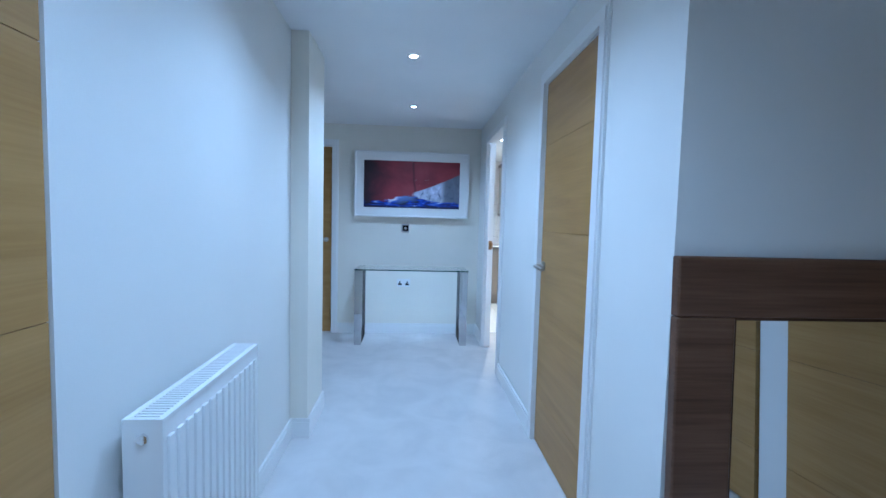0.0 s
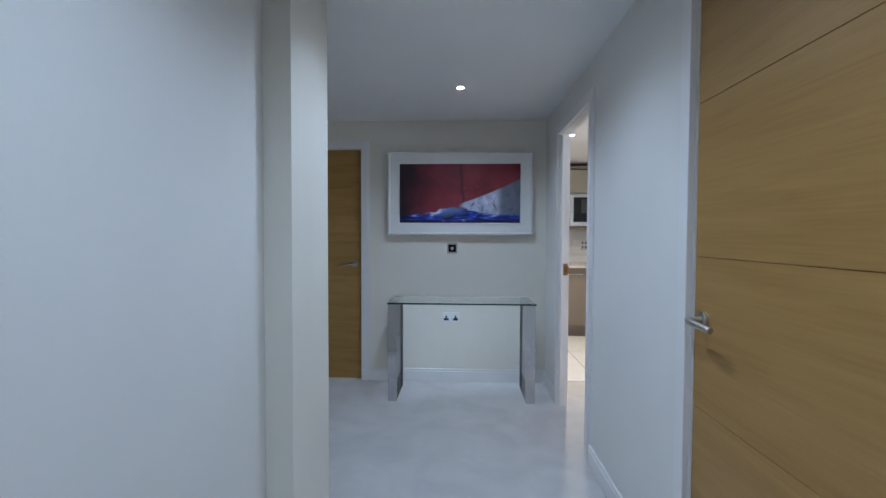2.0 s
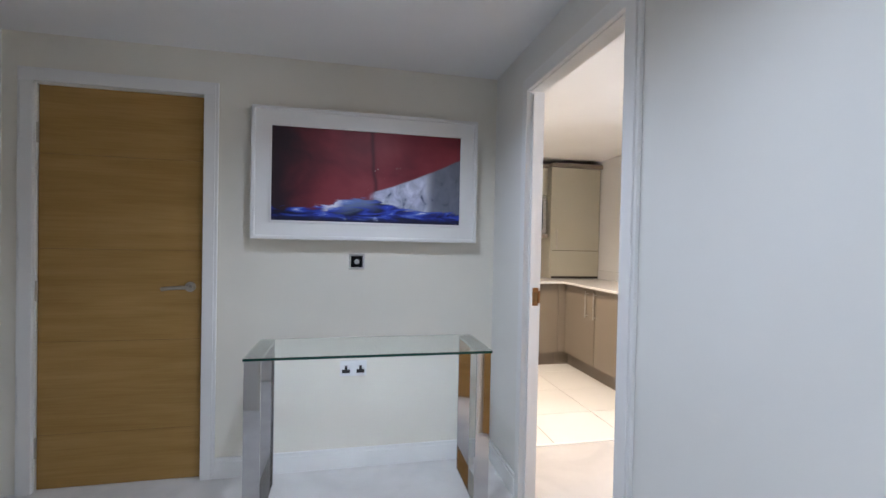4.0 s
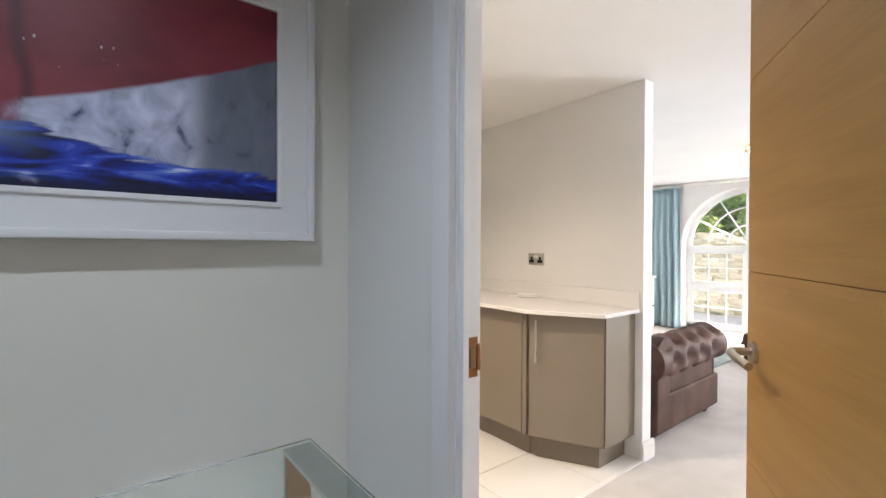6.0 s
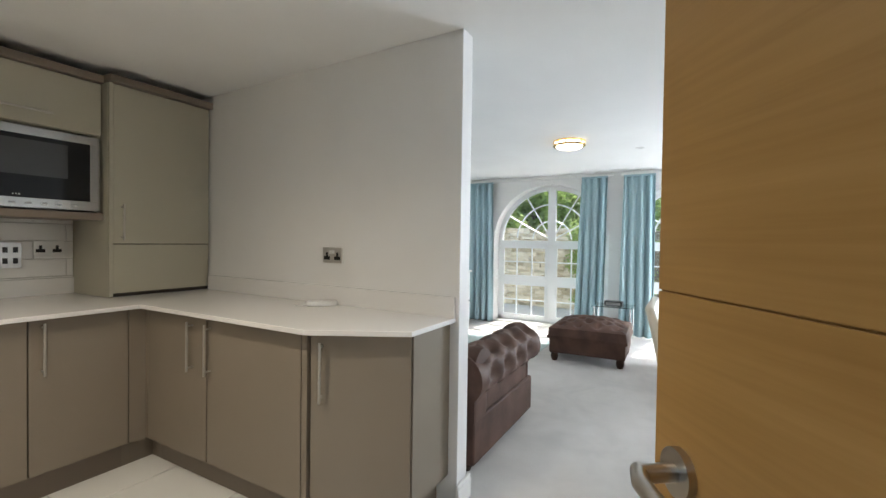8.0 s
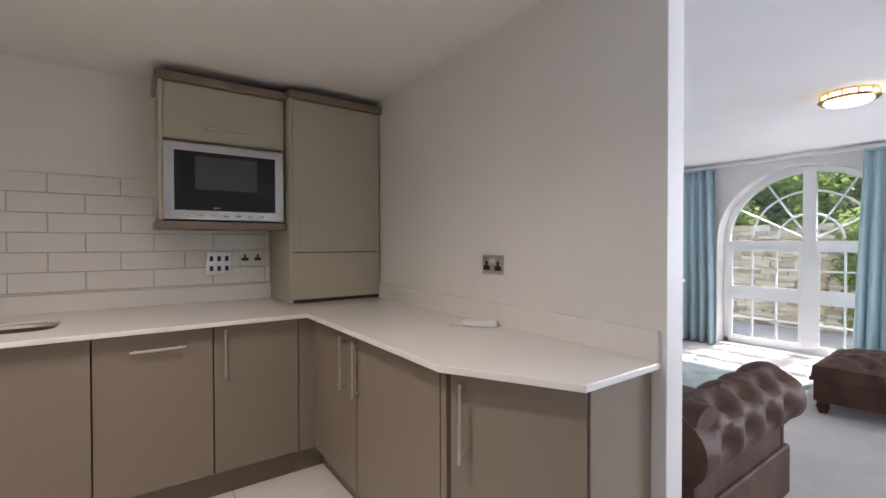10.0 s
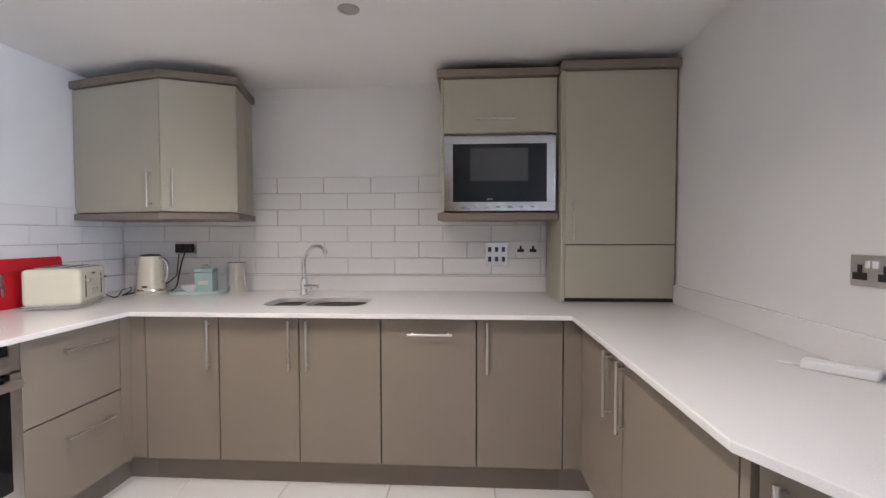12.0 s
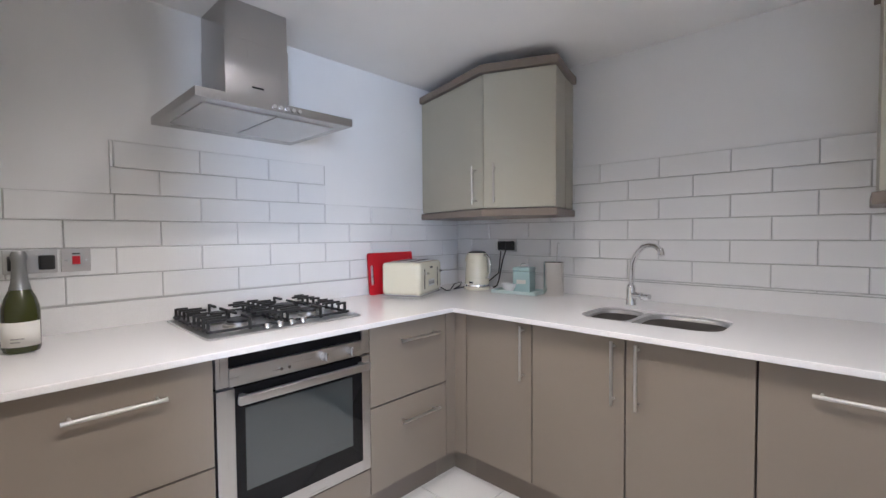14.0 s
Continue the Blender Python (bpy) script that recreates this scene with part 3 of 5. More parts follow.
# angled end of the peninsula
A, B = Vector((PX, 5.46, 0)), Vector((3.10, 5.075, 0))
endu = thing("angled_cabinet", "taupe angled end cabinet of the peninsula", "cabinet", group="kitchen base units")
part("body", prism([(PX + 0.022, 5.498), (PX + 0.022, 5.475), (3.112, 5.10), (XP - 0.005, 5.10), (XP - 0.005, 5.498)], 0.14, 0.874), TAUPE, endu)
part("plinth", prism([(PX + 0.085, 5.499), (PX + 0.085, 5.44), (3.15, 5.135), (XP - 0.006, 5.135), (XP - 0.006, 5.499)], 0.0, 0.139), CORNICE, endu, "taupe plinth board")
part("end_panel", boxes((3.112, XP - 0.002, 5.075, 5.093, 0.14, 0.874), bevel=0.0015), TAUPE, endu)
u = (B - A).normalized()
nrm = Vector((u.y, -u.x, 0))
nrm = nrm if nrm.x < 0 else -nrm
a2, b2 = A + u * 0.012, B - u * 0.004
dr = part("door", prism([(a2.x, a2.y), (b2.x, b2.y), ((b2 - nrm * 0.019).x, (b2 - nrm * 0.019).y), ((a2 - nrm * 0.019).x, (a2 - nrm * 0.019).y)], ZB, ZT, 0.0015), TAUPE, endu)
h = a2 + u * 0.045
bar_handle(dr, (h.x, h.y, 0.61), (h.x, h.y, 0.82), nrm)
part("corner_post", boxes((PX + 0.001, PX + 0.02, 5.468, 5.498, ZB, ZT)), TAUPE, endu)


def outline(poly, z0, z1, hole=None):
    """A slab over a plan outline, with one rounded hole."""
    bm = bmesh.new()
    loops = [poly] + ([hole] if hole else [])
    edges = []
    for lp in loops:
        vs = [bm.verts.new((x, y, z1)) for x, y in lp]
        edges += [bm.edges.new((vs[k], vs[(k + 1) % len(vs)])) for k in range(len(vs))]
    bmesh.ops.triangle_fill(bm, use_beauty=True, use_dissolve=False, edges=edges)
    faces = list(bm.faces)
    r = bmesh.ops.extrude_face_region(bm, geom=faces)
    bmesh.ops.translate(bm, vec=(0, 0, z0 - z1), verts=[v for v in r["geom"] if isinstance(v, bmesh.types.BMVert)])
    bmesh.ops.recalc_face_normals(bm, faces=bm.faces)
    return bm


def rrect(x0, x1, y0, y1, r, n=6):
    pts = []
    for cx, cy, a in ((x1 - r, y1 - r, 0), (x0 + r, y1 - r, 90), (x0 + r, y0 + r, 180), (x1 - r, y0 + r, 270)):
        pts += [(cx + r * math.cos(radians(a + 90 * k / n)), cy + r * math.sin(radians(a + 90 * k / n))) for k in range(n + 1)]
    return pts


SK = (1.24, 1.80, 6.87, 7.19)
top = thing("worktop", "white quartz worktop running round the kitchen in a U", "worktop")
XS = XP + 0.078
ring = [(XH + 0.001, YK + 0.005), (0.704, YK + 0.005), (0.704, 6.648), (2.840, 6.648), (2.840, 5.43), (3.05, 5.044), (XP + 0.0005, 5.044), (XS, YS - 0.001), (XH + 0.001, YS - 0.001)]
slab = part("slab", outline(ring, WT - 0.022, WT, rrect(*SK, 0.09)), QUARTZ, top)
slab_b = slab.modifiers.new("edge", "BEVEL")
slab_b.width, slab_b.segments, slab_b.limit_method, slab_b.angle_limit = 0.003, 2, "ANGLE", radians(50)
part("upstand", boxes((XH + 0.001, XH + 0.02, YK + 0.005, YS - 0.001, WT, 1.0), bevel=0.002), QUARTZ, top)
part("upstand", boxes((XH + 0.02, 2.872, YS - 0.02, YS - 0.001, WT, 1.0), bevel=0.002), QUARTZ, top)
part("upstand", prism([(XP - 0.019, 5.047), (XP + 0.0005, 5.047), (XP + 0.064, 7.05), (XP + 0.044, 7.05)], WT, 1.0, 0.002), QUARTZ, top)

sink = thing("sink", "stainless steel one-and-a-half bowl sink set in the worktop", "sink")


def bowl(x0, x1, y0, y1, depth, r):
    bm = bmesh.new()
    rings = []
    for dz, inset in ((0.0, 0.0), (-0.012, 0.004), (-depth + 0.03, 0.012), (-depth + 0.006, 0.022), (-depth, 0.045)):
        rings.append([bm.verts.new((x, y, WT - 0.006 + dz)) for x, y in rrect(x0 + inset, x1 - inset, y0 + inset, y1 - inset, max(0.02, r - inset * 0.5))])
    for a, b in zip(rings, rings[1:]):
        for k in range(len(a)):
            bm.faces.new((a[k], a[(k + 1) % len(a)], b[(k + 1) % len(b)], b[k]))
    bm.faces.new(rings[-1])
    return bm


for n_, q in (("bowl", (SK[0] + 0.004, 1.455, SK[2] + 0.004, SK[3] - 0.004, 0.11, 0.08)), ("bowl", (1.475, SK[1] - 0.004, SK[2] + 0.004, SK[3] - 0.004, 0.15, 0.09))):
    bo = part(n_, bowl(*q), STEEL, sink, "brushed steel bowl", True)
    s_ = bo.modifiers.new("thick", "SOLIDIFY")
    s_.thickness, s_.offset = 0.0012, -1
part("rim", outline(rrect(1.452, 1.478, SK[2] + 0.02, SK[3] - 0.02, 0.01, 3), WT - 0.03, WT - 0.007), STEEL, sink)
for cx, dz in ((1.35, 0.115), (1.635, 0.155)):
    part("drain", moved(lathe([(0.0, 0.002), (0.03, 0.002), (0.042, 0.005), (0.045, 0.0), (0.0, 0.0)], 24), Matrix.Translation((cx, 7.03, WT - dz))), CHROME, sink, "round chrome drain", True)

tap = thing("tap", "chrome swan-neck mixer tap behind the sink", "tap", (1.325, 7.315, WT))
part("base", lathe([(0.0, 0.0), (0.027, 0.0), (0.027, 0.006), (0.024, 0.012), (0.0235, 0.085), (0.02, 0.1), (0.013, 0.108), (0.0, 0.108)]), CHROME, tap, "", True)
part("spout", tube([(0, 0, 0.1), (0.002, -0.002, 0.17), (0.012, -0.012, 0.22)] + [(0.016 + x * 0.92, -(0.016 + x * 0.69), z) for x, z in [(0.01, 0.245), (0.035, 0.278), (0.07, 0.3), (0.11, 0.308), (0.15, 0.303), (0.18, 0.285)]], 0.013, 14), CHROME, tap, "", True)
part("nozzle", cyl(bmesh.new(), (0.179, -0.139, 0.292), (0.188, -0.146, 0.262), 0.0148, 16), CHROME, tap, "", True)
part("handle", cyl(cyl(bmesh.new(), (0.012, -0.006, 0.05), (0.06, -0.03, 0.052), 0.019, 20), (0.06, -0.03, 0.052), (0.105, -0.053, 0.056), 0.013, 16), CHROME, tap, "", True)

# wall units
MX0, MX1, MY = 2.205, 2.866, 7.13
mwu = thing("wall_cabinet", "sage wall cabinet with a lift-up door over the microwave", "cabinet")
part("body", boxes((MX0, MX1, MY + 0.02, YS - 0.002, 1.85, 2.162), (MX0, MX0 + 0.018, MY + 0.02, YS - 0.002, 1.402, 1.85), (MX1 - 0.018, MX1, MY + 0.02, YS - 0.002, 1.402, 1.85), (MX0 + 0.018, MX1 - 0.018, YS - 0.03, YS - 0.003, 1.402, 1.85)), OLIVE, mwu)
d_ = part("door", boxes((MX0 + 0.02, MX1 - 0.004, MY, MY + 0.019, 1.856, 2.158), bevel=0.0015), OLIVE, mwu)
bar_handle(d_, (2.43, MY, 1.925), (2.61, MY, 1.925), (0, -1, 0), SATIN)
part("side_post", boxes((MX0, MX0 + 0.017, MY - 0.004, MY + 0.0195, 1.402, 2.162), bevel=0.003), OLIVE, mwu)
part("cornice", boxes((MX0 - 0.02, MX1, MY - 0.03, YS - 0.002, 2.163, 2.206), bevel=0.006), CORNICE, mwu, "taupe cornice strip")
part("pelmet", boxes((MX0 - 0.018, MX1, MY - 0.025, YS - 0.06, 1.358, 1.40), bevel=0.006), CORNICE, mwu, "taupe light pelmet")

mw = thing("microwave", "built-in stainless steel microwave with a black glass door", "microwave")
mx0, mx1, my = MX0 + 0.019, MX1 - 0.012, MY - 0.012
part("body", boxes((mx0 + 0.02, mx1 - 0.02, my + 0.02, YS - 0.06, 1.408, 1.835)), BLACK, mw)
fr = part("front_frame", boxes((mx0, mx1, my, my + 0.02, 1.79, 1.835), (mx0, mx1, my, my + 0.02, 1.41, 1.462), (mx0, mx0 + 0.05, my, my + 0.02, 1.462, 1.79), (mx1 - 0.05, mx1, my, my + 0.02, 1.462, 1.79), bevel=0.0015), DARKSTEEL, mw, "brushed steel surround")
dg = part("door_glass", boxes((mx0 + 0.05, mx1 - 0.05, my - 0.002, my + 0.018, 1.462, 1.79), bevel=0.001), BLACKGLASS, mw, "black glass door")
part("viewing_window", boxes((mx0 + 0.15, mx1 - 0.155, my - 0.0035, my - 0.0015, 1.58, 1.765)), MWGLASS, dg)
for k in range(3):
    part("display", boxes((mx0 + 0.245 + 0.012 * k, mx0 + 0.249 + 0.012 * k, my - 0.0035, my - 0.0018, 1.474, 1.480)), WHITEP, dg)
for k in range(7):
    part("button", boxes((mx0 + 0.10 + 0.065 * k, mx0 + 0.125 + 0.065 * k, my - 0.002, my + 0.001, 1.43, 1.437)), GREYINK, mw)

TX0, TX1, TY = 2.872, XP + 0.064, 7.056
tall = thing("tall_cabinet", "tall sage cupboard standing on the worktop in the corner", "cabinet")
part("body", boxes((TX0 + 0.019, TX1, TY + 0.021, YS - 0.002, WT + 0.002, 2.166)), CARCASS_SHADE, tall)
part("side_panel", boxes((TX0, TX0 + 0.018, TY + 0.0205, YS - 0.002, WT + 0.002, 2.166)), OLIVE, tall)
part("side_post", boxes((TX0, TX0 + 0.02, TY - 0.004, TY + 0.02, WT + 0.002, 2.166), bevel=0.003), OLIVE, tall)
d_ = part("door", boxes((TX0 + 0.022, TX1 - 0.012, TY, TY + 0.019, 1.222, 2.162), bevel=0.0015), OLIVE, tall)
bar_handle(d_, (TX0 + 0.065, TY, 1.26), (TX0 + 0.065, TY, 1.44), (0, -1, 0), SATIN)
part("lower_door", boxes((TX0 + 0.022, TX1 - 0.012, TY, TY + 0.019, 0.925, 1.216), bevel=0.0015), OLIVE, tall)
part("cornice", boxes((TX0 - 0.006, TX1, TY - 0.03, YS - 0.002, 2.167, 2.211), bevel=0.006), CORNICE, tall, "taupe cornice strip")

UA, UB, UC, UD = (XH + 0.001, 7.15), (0.635, 6.98), (0.997, 7.135), (0.935, 7.36)
corner = thing("corner_wall_cabinet", "sage corner wall cabinet with two doors above the kettle", "cabinet")


def shrunk(d):
    return [(UA[0], UA[1] + d), (UB[0], UB[1] + d), (UC[0] - d, UC[1] + d * 0.7), (UD[0] - d, UD[1]), (0.90 - d, YS - 0.001), (XH + 0.001, YS - 0.001)]


part("body", prism(shrunk(0.021), 1.405, 2.155), CARCASS_SHADE, corner)
part("cornice", prism(shrunk(-0.02), 2.156, 2.199, 0.006), CORNICE, corner, "taupe cornice strip")
part("pelmet", prism(shrunk(-0.016), 1.365, 1.404, 0.006), CORNICE, corner, "taupe light pelmet")


def slant_door(p, q, z0, z1, parent, handle_at, name="door"):
    p, q = Vector((*p, 0)), Vector((*q, 0))
    e = (q - p).normalized()
    n_ = Vector((e.y, -e.x, 0))
    p, q = p + e * 0.005, q - e * 0.005
    d = part(name, prism([(p.x, p.y), (q.x, q.y), ((q - n_ * 0.019).x, (q - n_ * 0.019).y), ((p - n_ * 0.019).x, (p - n_ * 0.019).y)], z0, z1, 0.0015), OLIVE, parent)
    if handle_at is not None:
        h_ = (q - e * 0.06) if handle_at else (p + e * 0.06)
        bar_handle(d, (h_.x, h_.y, 1.455), (h_.x, h_.y, 1.63), n_, SATIN)


slant_door(UA, UB, 1.41, 2.15, corner, True)
slant_door(UB, UC, 1.41, 2.15, corner, False)
slant_door(UC, UD, 1.41, 2.15, corner, None, "end_post")
slant_door(UD, (0.90, YS - 0.001), 1.41, 2.15, corner, None, "end_panel")

# oven, hob and hood
oven = thing("oven", "built-in stainless steel oven with a black glass door", "oven")
OY0, OY1 = 5.552, 6.162
part("body", boxes((XH + 0.05, FX - 0.022, OY0 + 0.01, OY1 - 0.01, 0.14, 0.872)), BLACK, oven)
part("plinth", boxes((FX - 0.093, FX - 0.075, OY0 - 0.004, OY1 + 0.003, 0, 0.138)), CORNICE, oven, "taupe plinth board")
part("lower_panel", boxes((FX - 0.019, FX, OY0 + 0.002, OY1, 0.145, 0.262), bevel=0.0015), TAUPE, oven, "taupe panel below the oven")
part("side_trim", boxes((FX - 0.02, FX + 0.001, OY0, OY0 + 0.04, 0.768, 0.872), bevel=0.001), STEEL, oven)
part("side_trim", boxes((FX - 0.02, FX + 0.001, OY1 - 0.036, OY1, 0.768, 0.872), bevel=0.001), STEEL, oven)
part("black_strip", boxes((FX - 0.018, FX - 0.004, OY0 + 0.041, OY1 - 0.037, 0.828, 0.872)), BLACKGLASS, oven, "black glass strip")
cp = part("control_panel", boxes((FX - 0.02, FX + 0.006, OY0 + 0.041, OY1 - 0.037, 0.766, 0.827), bevel=0.002), STEELH, oven, "brushed steel control panel")
for y in (5.945, 6.06):
    kn = part("knob", cyl(bmesh.new(), (FX + 0.006, y, 0.797), (FX + 0.026, y, 0.797), 0.016, 20, 0.013), STEEL, cp, "", True)
    part("knob_grip", boxes((FX + 0.026, FX + 0.034, y - 0.004, y + 0.004, 0.782, 0.813), bevel=0.002), CHROME, kn)
for y in (5.77, 5.80):
    part("button", cyl(bmesh.new(), (FX + 0.006, y, 0.79), (FX + 0.012, y, 0.79), 0.006, 12), CHROME, cp)
door = part("oven_door", boxes((FX - 0.02, FX + 0.004, OY0 + 0.058, OY1 - 0.04, 0.27, 0.318), bevel=0.001), STEELH, oven, "steel-framed oven door")
for span in ((OY0, OY0 + 0.058), (OY1 - 0.04, OY1)):
    part("door_stile", boxes((FX - 0.02, FX + 0.004, *span, 0.27, 0.758), bevel=0.001), STEEL, door)
part("door_glass", boxes((FX - 0.02, FX + 0.006, OY0 + 0.058, OY1 - 0.04, 0.318, 0.758), bevel=0.001), BLACKGLASS, door)
part("oven_window", boxes((FX + 0.0055, FX + 0.0075, OY0 + 0.09, OY1 - 0.09, 0.40, 0.685)), OVENGLASS, door, "dark oven window")
bmh = boxes((FX + 0.035, FX + 0.055, OY0 + 0.055, OY1 - 0.03, 0.712, 0.742), bevel=0.007, seg=3)
box(bmh, FX + 0.006, FX + 0.04, OY0 + 0.07, OY0 + 0.085, 0.718, 0.738)
box(bmh, FX + 0.006, FX + 0.04, OY1 - 0.06, OY1 - 0.045, 0.718, 0.738)
part("handle", bmh, STEELH, door, "wide steel bar handle")

hob = thing("gas_hob", "stainless steel gas hob with black cast-iron supports", "hob")
HX0, HX1, HY0, HY1 = 0.02, 0.535, 5.575, 6.222
part("plate", outline(rrect(HX0, HX1, HY0, HY1, 0.02, 4), WT + 0.0005, WT + 0.008), STEEL, hob)
HZ = WT + 0.008
burners = [(0.135, 5.745, 0.036), (0.135, 6.05, 0.05), (0.365, 5.745, 0.05), (0.365, 6.05, 0.036)]
for bx, by, br in burners:
    bn = part("burner", moved(lathe([(0, 0), (br + 0.012, 0), (br + 0.01, 0.01), (br, 0.012), (br, 0.018), (0, 0.018)], 24), Matrix.Translation((bx, by, HZ))), STEEL, hob, "", True)
    part("burner_cap", moved(lathe([(0, 0.018), (br * 0.92, 0.018), (br * 0.9, 0.026), (br * 0.7, 0.028), (0, 0.028)], 24), Matrix.Translation((bx, by, HZ))), IRON, bn, "black enamel burner cap", True)
    g = bmesh.new()
    t_, z0_, z1_ = 0.005, HZ + 0.040, HZ + 0.050
    for sy in (-1, 1):
        y = by + sy * 0.14
        box(g, bx - 0.105, bx + 0.105, y - t_, y + t_, HZ + 0.004, HZ + 0.014, bevel=0.002)
        for dx in (-0.078, -0.028, 0.028, 0.078):
            box(g, bx + dx - t_, bx + dx + t_, y - t_, y + t_, HZ, z1_, bevel=0.002)
            reach = 0.045 if abs(dx) > 0.05 else 0.085
            box(g, bx + dx - t_, bx + dx + t_, *sorted((y - sy * t_, y - sy * reach)), z0_, z1_, bevel=0.002)
    for sx in (-1, 1):
        x = bx + sx * 0.105
        box(g, x - t_, x + t_, by - 0.135, by + 0.135, HZ + 0.004, HZ + 0.014, bevel=0.002)
        box(g, x - t_, x + t_, by - t_, by + t_, HZ, z1_, bevel=0.002)
        box(g, *sorted((x - sx * t_, bx + sx * 0.028)), by - t_, by + t_, z0_, z1_, bevel=0.002)
    part("pan_support", g, IRON, hob, "black cast-iron pan support")
for y in (5.80, 5.85, 5.90, 5.95):
    part("knob", moved(lathe([(0, 0), (0.014, 0), (0.013, 0.018), (0.011, 0.021), (0, 0.021)], 18), Matrix.Translation((0.503, y, HZ))), CHROME, hob, "", True)

hood = thing("extractor_hood", "stainless steel chimney extractor hood above the hob", "extractor hood")
X1_ = 0.53
bm = bmesh.new()
low = [(XH + 0.002, 5.555), (X1_, 5.555), (X1_, 6.185), (XH + 0.002, 6.185)]
hi_ = [(XH + 0.002, 5.755), (0.25, 5.755), (0.25, 6.04), (XH + 0.002, 6.04)]
r0 = [bm.verts.new((x, y, 1.742)) for x, y in low]
r1 = [bm.verts.new((x, y, 1.775)) for x, y in low]
r2 = [bm.verts.new((x, y, 1.862)) for x, y in hi_]
for a, b_ in ((r0, r1), (r1, r2)):
    for k in range(4):
        bm.faces.new((a[k], a[(k + 1) % 4], b_[(k + 1) % 4], b_[k]))
bm.faces.new(r0[::-1]), bm.faces.new(r2)
part("canopy", bm, HOODSTEEL, hood)
part("chimney", boxes((XH + 0.002, 0.246, 5.758, 6.036, 1.858, 2.1), (XH + 0.004, 0.243, 5.761, 6.033, 2.1, H - 0.002), bevel=0.002), HOODSTEEL, hood)
part("filter", boxes((0.06, 0.46, 5.60, 5.865, 1.7385, 1.7425), (0.06, 0.46, 5.875, 6.14, 1.7385, 1.7425)), STEEL, hood, "grey mesh grease filter")
for k in range(5):
    part("button", cyl(bmesh.new(), (X1_, 5.83 + 0.026 * k, 1.759), (X1_ + 0.006, 5.83 + 0.026 * k, 1.759), 0.008, 14), CHROME, hood)
part("logo_bar", boxes((0.2465, 0.248, 5.87, 5.92, 1.905, 1.912)), BLACK, hood)

# ---- ceiling lights ----


def downlight(at, watts, tint, beam):
    """Recessed ceiling spot: white or chrome rim, glowing lens and its lamp."""
    d = thing("downlight", "recessed round ceiling downlight with a chrome rim", "ceiling light", (at[0], at[1], H), group="recessed downlights")
    part("rim", lathe([(0.021, -0.001), (0.025, -0.004), (0.037, -0.006), (0.042, -0.003), (0.042, 0.0), (0.021, 0.0)], 28), SATIN, d, "satin metal rim", True)
    part("lens", lathe([(0.0, -0.002), (0.0205, -0.002), (0.0205, 0.0), (0.0, 0.0)], 24), GLOW, d, "glowing lamp lens")
    lamp = new("spot_lamp", bpy.data.lights.new("spot_lamp", "SPOT"))
    lamp.data.energy, lamp.data.color, lamp.data.spot_size, lamp.data.spot_blend, lamp.data.shadow_soft_size = watts, tint, radians(beam), 1.0, 0.03
    lamp.matrix_world = pose(at[0], at[1], H - 0.02)
    return d


for y in (-0.6, 0.55, 1.75, 2.943, 4.141):
    downlight((0.76, y), HALL_WATTS, HALL_TINT, 146)
# the one at (2.6, 3.2) is an unseen fill, added to brighten the south end
for x, y, share in ((1.1, 5.9, 0.6), (1.85, 5.55, 1.25), (2.6, 3.2, 0.4)):
    downlight((x, y), KITCHEN_WATTS * share, KITCHEN_TINT, 152)
d = thing("downlight", "unlit recessed round ceiling downlight in the kitchen", "ceiling light", (1.84, 6.53, H), group="recessed downlights")
part("rim", lathe([(0.03, -0.001), (0.032, -0.004), (0.042, -0.006), (0.048, -0.003), (0.048, 0.0), (0.03, 0.0)], 28), SATIN, d, "satin metal rim", True)
part("lens", lathe([(0.0, -0.002), (0.0295, -0.002), (0.0295, 0.0), (0.0, 0.0)], 24), STEEL, d, "grey unlit lens")
d = thing("downlight", "small unlit recessed ceiling downlight", "ceiling light", (6.55, 4.54, H), group="recessed downlights")
part("rim", lathe([(0.028, -0.001), (0.03, -0.004), (0.04, -0.006), (0.045, -0.003), (0.045, 0.0), (0.0, 0.0), (0.0, -0.001)], 24), TRIM, d, "", True)

lamp_ = thing("ceiling_lamp", "lit round glass ceiling lamp with a brass rim", "ceiling lamp", (5.93, 5.12, H))
lamp_.scale = (0.74, 0.74, 0.9)
part("base", lathe([(0, 0), (0.20, 0), (0.20, -0.012), (0.17, -0.02), (0, -0.02)], 36), BRASS, lamp_, "", True)
part("rim", lathe([(0.17, -0.05), (0.205, -0.042), (0.215, -0.05), (0.2, -0.062), (0.165, -0.06), (0.17, -0.05)], 40), BRASS, lamp_, "polished brass rim", True)
part("diffuser", lathe([(0.19, -0.022), (0.185, -0.05), (0.15, -0.078), (0.08, -0.093), (0, -0.096)], 36), WARMGLOW, lamp_, "frosted glass bowl, glowing warm", True)
for k in range(12):
    a = 2 * math.pi * k / 12
    part("bead", cyl(bmesh.new(), (0.2 * math.cos(a), 0.2 * math.sin(a), -0.045), (0.2 * math.cos(a), 0.2 * math.sin(a), -0.01), 0.008, 8), BRASS, lamp_)

# ---- corridor ----
rad = thing("radiator", "white double-panel radiator on the corridor wall", "radiator")
RY0, RY1, RZ0, RZ1 = 1.19, 1.80, 0.19, 0.785
RX = 0.215
fp = part("front_panel", boxes((RX - 0.008, RX, RY0, RY1, RZ0, RZ1 - 0.01)), TRIM, rad)
for k in range(14):
    y = RY0 + 0.03 + k * (RY1 - RY0 - 0.06) / 13
    part("rib", boxes((RX - 0.001, RX + 0.008, y - 0.013, y + 0.013, RZ0 + 0.03, RZ1 - 0.05), bevel=0.004), TRIM, fp)
